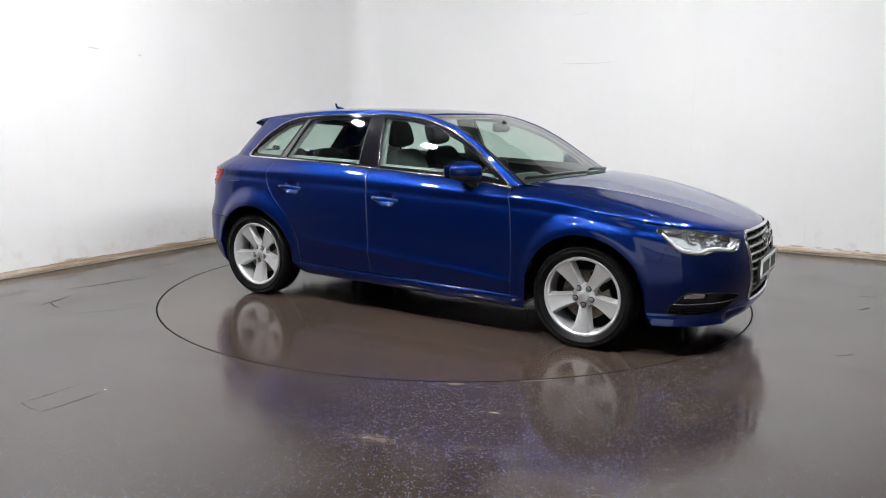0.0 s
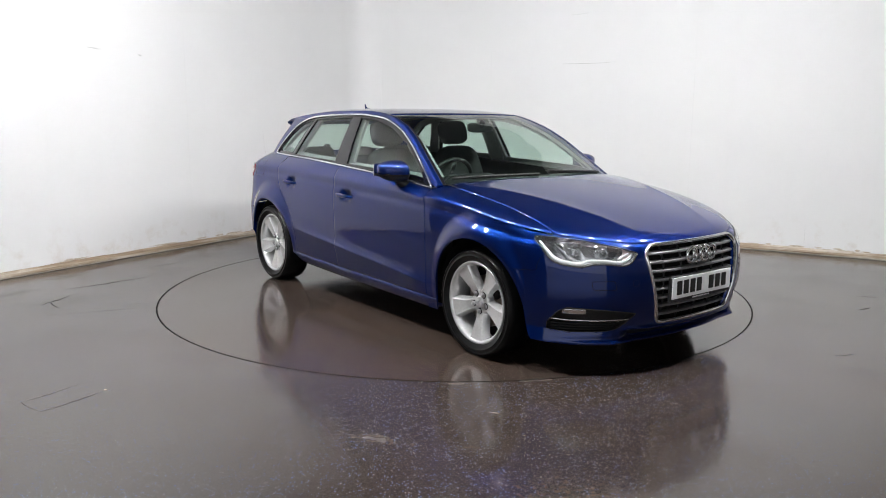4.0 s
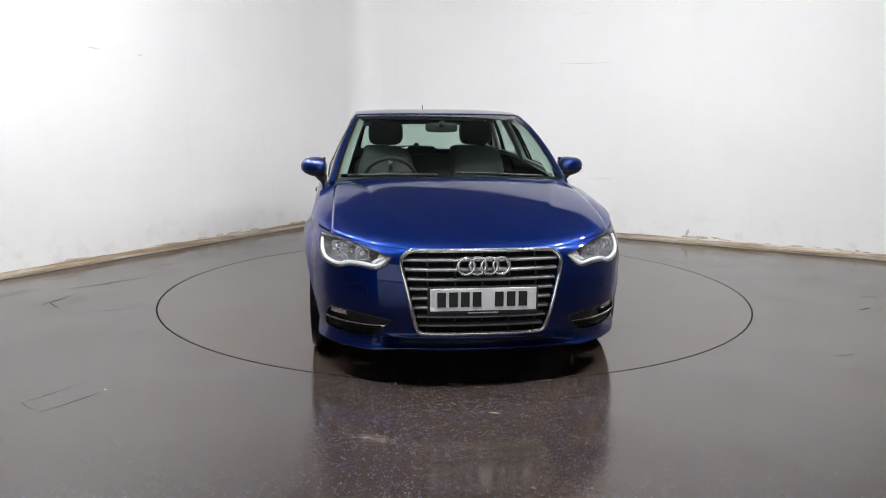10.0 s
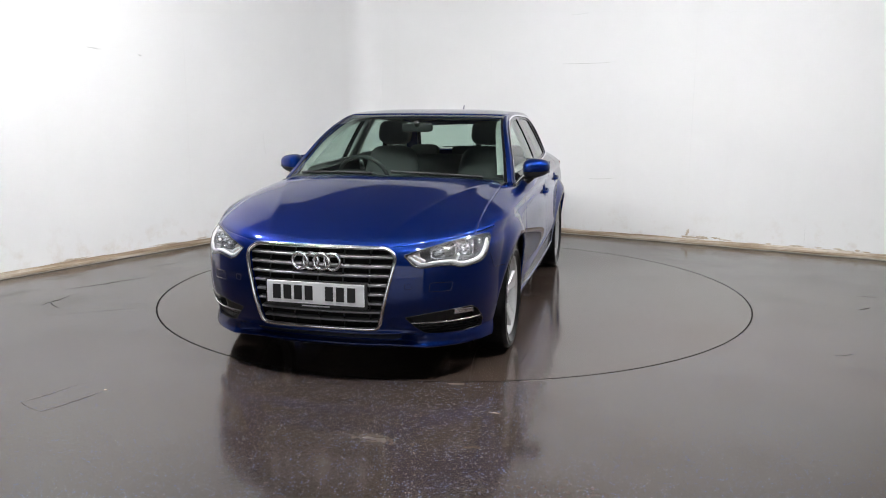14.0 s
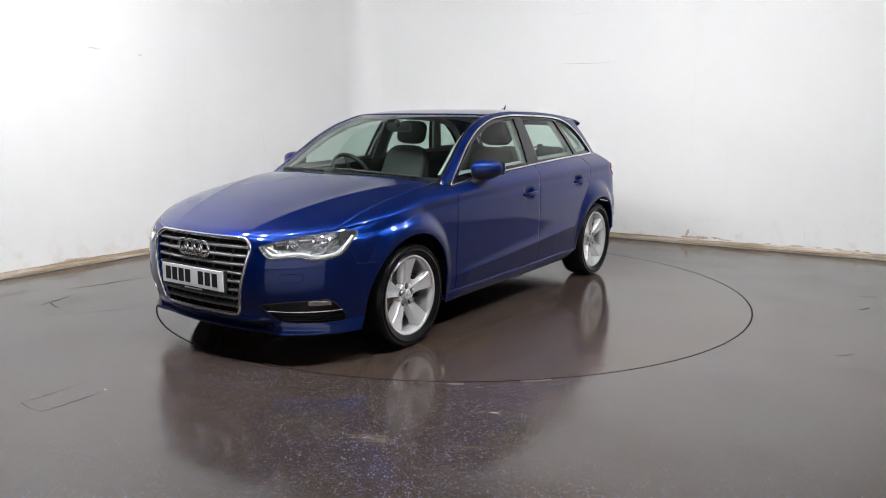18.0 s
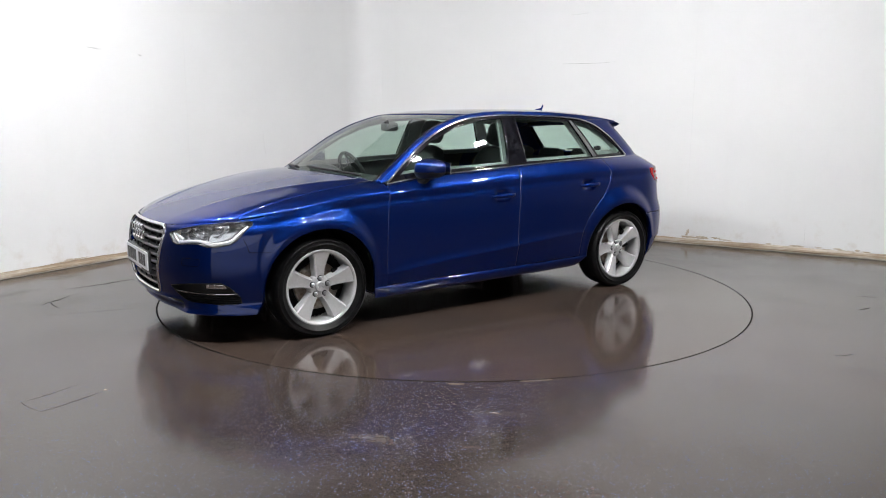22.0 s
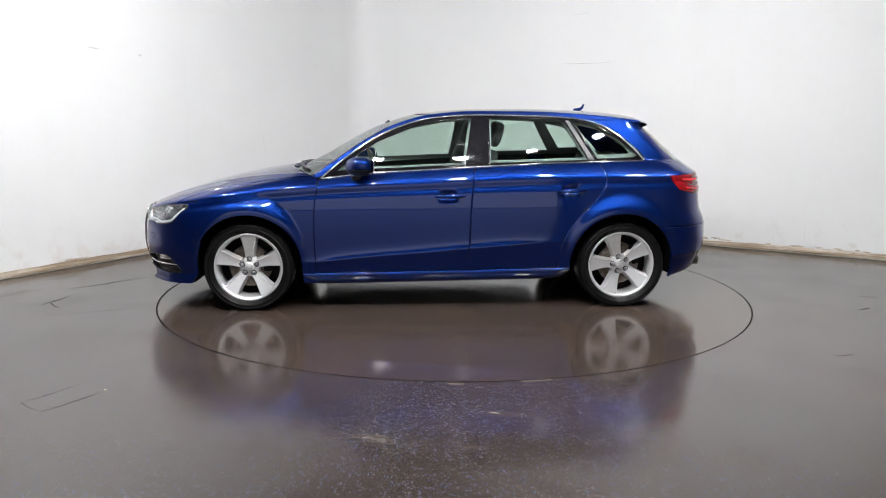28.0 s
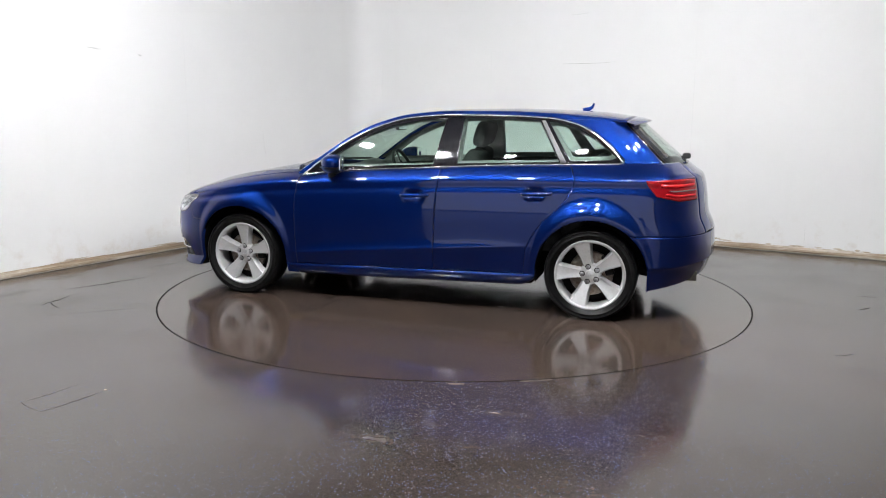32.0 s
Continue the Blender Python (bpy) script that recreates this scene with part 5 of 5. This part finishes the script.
def build_interior():
    # floor pan, inner door cards, bulkhead, arch liners
    part("floor_pan", box_bm((1.84, 1.55, 0.06), (0, 0, 0.235), 0.02), DARK, CAR)
    part("rear_floor", box_bm((0.9, 0.76, 0.06), (-1.4, 0, 0.30), 0.02), DARK, CAR)
    for x in (1.95, -1.95):
        part("underbody", box_bm((0.30, 0.9, 0.10), (x - 0.16 * np.sign(x), 0, 0.33), 0.03), DARK, CAR)
    x, v = np.meshgrid(np.linspace(-0.90, 0.80, 40), np.linspace(0, 1, 20), indexing="ij")
    z = 0.27 + (belt_z(x) - 0.01 - 0.27) * v
    both("door_card", grid_mesh(np.stack([x, side_y(x, z) - 0.055 - 0.03 * (1 - v), z], -1), None, 0.0), TRIM, CAR, "dark grey door lining")
    x, v = np.meshgrid(np.linspace(-1.05, 0.80, 40), np.linspace(0, 1, 4), indexing="ij")
    z = belt_z(x) - 0.012
    both("door_capping", grid_mesh(np.stack([x, side_y(x, z) - 0.012 - 0.06 * v, z + 0.004 - 0.006 * v], -1), None, 0.0, (0, 0, 1)), TRIM, CAR)
    x, v = np.meshgrid(np.linspace(-1.72, -1.05, 30), np.linspace(0, 1, 20), indexing="ij")
    z = 0.71 + (belt_z(x) - 0.012 - 0.71) * v
    y = np.minimum(side_y(x, z), rear_point(np.arcsin(np.clip((tail(z) + rear_d(z) - x) / rear_d(z), 0, 0.98)), z)[..., 1]) - 0.04
    both("boot_lining", grid_mesh(np.stack([x, y, z], -1), None, 0.0), TRIM, CAR)
    for wx in (WHEELS, -WHEELS):
        a, y = np.meshgrid(np.linspace(radians(-12), radians(192), 40), np.array([0.40, 0.815]), indexing="ij")
        r = ARCH_R + 0.008
        pts = np.stack([wx + r * np.cos(a), y, HUB_Z + r * np.sin(a)], -1)
        both("arch_liner", grid_mesh(pts, None, 0.0, (0, 0, -1)), DARK, CAR)
        a, s = np.meshgrid(np.linspace(radians(-12), radians(192), 40), np.linspace(0.02, 1, 3), indexing="ij")
        pts = np.stack([wx + r * s * np.cos(a), np.full_like(a, 0.40), HUB_Z + r * s * np.sin(a)], -1)
        both("inner_arch", grid_mesh(pts, None, 0.0), DARK, CAR)
    part("undertray", box_bm((0.80, 0.80, 0.02), (1.30, 0, 0.205), 0.006), DARK, CAR)
    part("undertray", box_bm((0.20, 1.16, 0.02), (1.80, 0, 0.212), 0.006), DARK, CAR)
    for y in (0.61, -0.61):
        part("splash_guard", box_bm((0.02, 0.40, 0.30), (1.705, y, 0.345), 0.006), DARK, CAR)
        part("splash_guard", box_bm((0.02, 0.36, 0.30), (-1.715, y * 0.97, 0.40), 0.006), DARK, CAR)
    part("bulkhead", box_bm((0.04, 1.45, 0.66), (0.95, 0, 0.57), 0.01), DARK, CAR)
    part("engine_bay", box_bm((0.9, 0.8, 0.45), (1.5, 0, 0.47), 0.05), DARK, CAR)
    part("parcel_shelf", box_bm((0.34, 1.0, 0.02), (-1.52, 0, 0.985), 0.006), TRIM, CAR, "grey parcel shelf")
    # dashboard
    y = np.linspace(-0.74, 0.74, 40)
    prof = [(1.02, 0.93), (0.86, 0.945), (0.74, 0.955), (0.66, 0.945), (0.61, 0.91), (0.60, 0.84), (0.64, 0.72), (0.68, 0.60), (0.7, 0.4)]
    rows = []
    for q in y:
        hood = 0.035 * math.exp(-((q + 0.36) / 0.16) ** 4)
        rows.append([(px - 0.03 * (q / 0.74) ** 2 * 0, q, pz + (hood if 0.6 < px < 0.8 and pz > 0.85 else 0)) for px, pz in prof])
    part("dashboard", grid_mesh(np.array(rows), None, 0, (-0.3, 0, 1)), BLACK, CAR, "dark dashboard")
    # cowl at the screen's foot
    y = np.linspace(-0.74, 0.74, 40)
    rows = [[(1.10 - 0.20 * (q / 0.74) ** 2, q, 0.945 - 0.03 * (q / 0.74) ** 2), (1.05 - 0.20 * (q / 0.74) ** 2, q, 0.947 - 0.03 * (q / 0.74) ** 2), (1.0 - 0.20 * (q / 0.74) ** 2, q, 0.952 - 0.03 * (q / 0.74) ** 2)] for q in y]
    part("cowl", grid_mesh(np.array(rows), None, 0.01, (0, 0, 1)), BLACK, CAR, "black cowl panel")
    # steering wheel (right-hand drive)
    wheel = new("steering_wheel")
    wheel.parent = CAR
    m = Matrix.Translation((0.44, -0.37, 0.90)) @ pose(0, 0, 0, 0, -65, 0)
    a = np.linspace(0, 2 * np.pi, 48, endpoint=False)
    part("wheel_rim", turned(tube(np.stack([0.185 * np.cos(a), 0.185 * np.sin(a), 0 * a], -1), 0.015, 8, True), m), BLACK, wheel, "black leather steering wheel rim")
    part("hub", turned(superbox((0.16, 0.15, 0.05), (0, 0, -0.02), 0.6), m), BLACK, wheel)
    for k in (0, 180, 270):
        d = Vector((math.cos(radians(k + 90)), math.sin(radians(k + 90)), 0))
        part("spoke", turned(tube([d * 0.05, d * 0.12, d * 0.182], 0.016, 8, False, 0.5), m), SATIN, wheel)
    # seats
    for y, ahead in ((0.37, 0.04), (-0.37, 0.18)):
        seat = new("front_seat")
        seat.parent = CAR
        m = Matrix.Translation((-0.06 + ahead, y, 0.46)) @ pose(0, 0, 0, 0, -4, 0)
        part("cushion", turned(superbox((0.52, 0.52, 0.16), (0, 0, 0), 0.45), m), CLOTH, seat, "charcoal cloth seat cushion")
        b = Matrix.Translation((-0.285 + ahead, y, 0.52)) @ pose(0, 0, 0, 0, -17, 0)
        part("backrest", turned(superbox((0.14, 0.52, 0.64), (0, 0, 0.30), 0.45, taper=0.22), b), CLOTH, seat, "charcoal cloth backrest")
        part("headrest", turned(superbox((0.10, 0.27, 0.19), (0.005, 0, 0.735), 0.55), b), CLOTH, seat, "charcoal headrest")
        for q in (-0.06, 0.06):
            part("headrest_post", turned(tube([(0, q, 0.58), (0, q, 0.66)], 0.006, 8), b), SATIN, seat)
    bench = new("rear_seat")
    bench.parent = CAR
    part("cushion", superbox((0.5, 1.25, 0.18), (-0.88, 0, 0.48), 0.4), CLOTH, bench)
    b = Matrix.Translation((-1.12, 0, 0.52)) @ pose(0, 0, 0, 0, -22, 0)
    part("backrest", turned(superbox((0.14, 1.26, 0.56), (0, 0, 0.24), 0.35), b), CLOTH, bench, "charcoal cloth rear backrest")
    for y in (-0.40, 0, 0.40):
        part("headrest", turned(superbox((0.09, 0.27, 0.12 if y else 0.10), (0, y, 0.555), 0.5), b), CLOTH, bench)
    # rear-view mirror, B pillars inside
    mirror = new("rear_view_mirror")
    mirror.parent = CAR
    part("housing", superbox((0.035, 0.23, 0.07), (0.33, 0.0, 1.275), 0.5), BLACK, mirror)
    part("mirror_glass", box_bm((0.003, 0.205, 0.05), (0.312, 0, 1.275), 0.001), CHROME, mirror)
    part("foot", tube([(0.335, 0, 1.285), (0.36, 0, 1.315)], 0.02, 10), BLACK, mirror)
    # linings round the windows, with smaller openings than the panes
    holes = []
    for poly in PANES.values():
        p = np.array(poly)
        c = p.mean(0)
        less = (0.07, 0.05) if np.ptp(p[:, 0]) < 0.5 else (0.03, 0.026)
        p = c + (p - c) * np.array((1 - less[0] / np.ptp(p[:, 0]), 1 - less[1] / np.ptp(p[:, 1])))
        holes.append([tuple(q) for q in p])
    pts, keep = side_sheet(-1.495, 0.80, lambda x: np.minimum(belt_z(x) - 0.01, dlo_top(x) - 0.001), dlo_top, 330, 90, -0.05, holes, False, 0.0058)
    both("window_lining", grid_mesh(pts, keep, 0, (0, 1, 0), False, pts - np.array((0, 0.02, 0))), INNER, CAR, "grey window lining")
    x, v = np.meshgrid(np.linspace(-0.385, -0.235, 6), np.linspace(0, 1, 10), indexing="ij")
    z = 1.0 + 0.34 * v
    both("centre_pillar", grid_mesh(np.stack([x, side_y(x, z) - 0.055, z], -1), None, 0.02), LINING, CAR, "pale pillar lining")
    # grey strip between the rear window and the quarter window
    x, v = np.meshgrid(np.linspace(0, 1, 6), np.linspace(0, 1, 12), indexing="ij")
    z = 1.050 + 0.278 * v
    xx = (-1.086 + 0.155 * v) * (1 - x) + (-1.126 + 0.168 * v) * x
    both("pillar_strip", grid_mesh(np.stack([xx, side_y(xx, z) - 0.003, z], -1), None, 0.004), PILLAR, CAR, "dark grey pillar strip")


def build_small_parts():
    # roof aerial
    path = curve3([(-1.135, 0, 1.402), (-1.165, 0, 1.410), (-1.192, 0, 1.420), (-1.208, 0, 1.438), (-1.214, 0, 1.458)], 16)
    part("roof_aerial", tube(path, np.linspace(0.019, 0.006, 16), 8, False, 0.45, (0, 1, 0)), PAINT, CAR, "blue roof aerial")
    # wipers
    for y0, y1, x0 in ((0.60, 0.02, 0.0), (-0.10, -0.66, 0.0)):
        line = []
        for s in np.linspace(0, 1, 14):
            y = y0 + (y1 - y0) * s
            line.append((1.045 - 0.20 * (y / 0.74) ** 2 - 0.03 * s, y, 0.992 - 0.03 * (y / 0.74) ** 2 + 0.010 * s))
        wiper = part("wiper", tube(line, 0.009, 8, False, 0.8), BLACK, CAR, "black wiper arm")
        blade = [(a - 0.012, b, c - 0.006) for a, b, c in line]
        part("blade", tube(blade, 0.007, 6), BLACK, wiper)
    wiper = part("rear_wiper", tube(curve3([(-1.895, 0.0, 1.068), (-1.90, -0.04, 1.066), (-1.893, -0.15, 1.062), (-1.865, -0.36, 1.056)], 14), 0.006, 8), BLACK, CAR, "black rear wiper")
    part("pivot", superbox((0.06, 0.05, 0.044), (-1.90, 0.0, 1.076), 0.6), BLACK, wiper)
    # exhaust tips
    for y in (0.43, 0.53):
        me = lathe([(0.032, 0.0), (0.037, 0.005), (0.037, 0.16), (0.030, 0.16), (0.029, 0.005)], 24)
        part("exhaust_tip", turned(me, Matrix.Translation((-2.005, y, 0.286)) @ pose(0, 0, 0, 0, 0, -90)), EXHAUST, CAR, "dull steel exhaust tip")
    # jacking points under the sill
    for x in (0.78, -0.78):
        for y in (0.74, -0.74):
            part("jacking_point", box_bm((0.10, 0.03, 0.03), (x, y * 0.94, 0.205), 0.005), DARK, CAR)


build_front_details()
build_side_details()
build_interior()
build_small_parts()


# ---- wheels ----
def build_wheel():
    """One wheel about its hub, its face towards +y."""
    wheel = new("wheel")
    tyre = [(0.232, 0.070), (0.239, 0.082), (0.241, 0.0835), (0.252, 0.093), (0.266, 0.0985), (0.268, 0.1008), (0.271, 0.1008), (0.273, 0.0988), (0.290, 0.0965), (0.292, 0.0985), (0.295, 0.0978), (0.297, 0.094), (0.305, 0.086), (0.310, 0.070), (0.312, 0.03), (0.312, -0.07), (0.306, -0.10), (0.28, -0.115), (0.234, -0.10)]
    part("tyre", lathe(tyre, 72), TYRE, wheel, "black rubber tyre")
    rim = [(0.236, -0.10), (0.216, -0.09), (0.208, -0.02), (0.211, 0.05), (0.216, 0.069), (0.220, 0.0765), (0.228, 0.0835), (0.236, 0.085), (0.2385, 0.081), (0.238, 0.070)]
    part("rim", lathe(rim, 72), ALLOY, wheel, "bright silver alloy rim")
    disc = [(0.0, 0.005), (0.145, 0.005), (0.150, 0.0), (0.150, -0.02), (0.0, -0.02)]
    part("brake_disc", lathe(disc, 48), DISCMETAL, wheel, "rusty steel brake disc")
    part("brake_caliper", box_bm((0.06, 0.045, 0.14), (-0.125, 0.006, 0.03), 0.012), DARK, wheel, "dark brake caliper")
    back = [(0.0, -0.05), (0.21, -0.05), (0.21, -0.055), (0.0, -0.055)]
    part("dust_shield", lathe(back, 32), DARK, wheel)
    hub = [(0.0, 0.050), (0.034, 0.050), (0.036, 0.048), (0.060, 0.048), (0.068, 0.044), (0.073, 0.034), (0.076, 0.0)]
    part("hub", lathe(hub, 40), ALLOY, wheel)
    part("centre_cap", lathe([(0.0, 0.0620), (0.026, 0.0612), (0.031, 0.0590), (0.0335, 0.050)], 32), ALLOY, wheel, "silver wheel centre cap")
    for k in range(4):
        a = np.linspace(0, 2 * np.pi, 16, endpoint=False)
        loop = np.stack([(k - 1.5) * 0.0098 + 0.0066 * np.cos(a), np.full_like(a, 0.0622), 0.0066 * np.sin(a)], -1)
        part("cap_ring", tube(loop, 0.0014, 5, True, 1.0, (0, 1, 0)), BOLT, wheel)
    # a spoke: wide towards the rim, a flat shallow face with rounded shoulders and deep flanks
    rows = []
    for r, half, y in ((0.040, 0.030, 0.044), (0.060, 0.0285, 0.047), (0.085, 0.029, 0.051), (0.110, 0.0315, 0.056), (0.140, 0.037, 0.062), (0.170, 0.044, 0.068), (0.195, 0.051, 0.0725), (0.213, 0.058, 0.0755), (0.224, 0.068, 0.079)):
        rows.append([(r, -half - 0.012, y - 0.050), (r, -half - 0.003, y - 0.012), (r, -half, y - 0.005), (r, -half * 0.88, y), (r, -half * 0.4, y - 0.0025), (r, half * 0.4, y - 0.0025), (r, half * 0.88, y), (r, half, y - 0.005), (r, half + 0.003, y - 0.012), (r, half + 0.012, y - 0.050)])
    rows = np.array(rows)
    for k in range(5):
        a = radians(90 + 72 * k)
        pts = np.stack([rows[..., 0] * math.cos(a) - rows[..., 1] * math.sin(a), rows[..., 2], rows[..., 0] * math.sin(a) + rows[..., 1] * math.cos(a)], -1)
        me = grid_mesh(pts, None, 0, (0, 1, 0))
        me.set_sharp_from_angle(angle=radians(28))
        part("spoke", me, ALLOY, wheel)
        at = Matrix.Translation((0.0535 * math.cos(a), 0, 0.0535 * math.sin(a)))
        pocket = part("bolt_pocket", lathe([(0.0, 0.0505), (0.0165, 0.0505), (0.018, 0.0485)], 16), DARK, wheel)
        pocket.matrix_basis = at
        ob = part("wheel_bolt", lathe([(0.0, 0.0625), (0.006, 0.0620), (0.0115, 0.060), (0.0135, 0.0565), (0.0140, 0.046)], 16), BOLT, wheel, "grey wheel bolt")
        ob.matrix_basis = at
    return wheel


def place_wheels():
    wheel = build_wheel()
    wheel.parent = CAR
    wheel.matrix_basis = pose(WHEELS, 0.775, HUB_Z, 0, -1, 0)
    for x, side, turn in ((-WHEELS, 1, 16), (WHEELS, -1, 36), (-WHEELS, -1, 33)):
        copy_thing(wheel, pose(x, 0.775 * side, HUB_Z, 0, turn, 0 if side > 0 else 180))


place_wheels()


def motions():
    rows_car, rows_table = [], []
    for t in range(0, 33):
        turn = TURN_0 + TURN_PACE * t
        m = pose(0, 0, 0, 0, 0, turn)
        rows_table.append((t, m))
        rows_car.append((t, m @ Matrix.Translation((-CAR_OFF.x, -CAR_OFF.y, 0))))
    walk(CAR, rows_car)
    walk(TURNTABLE, rows_table)


motions()
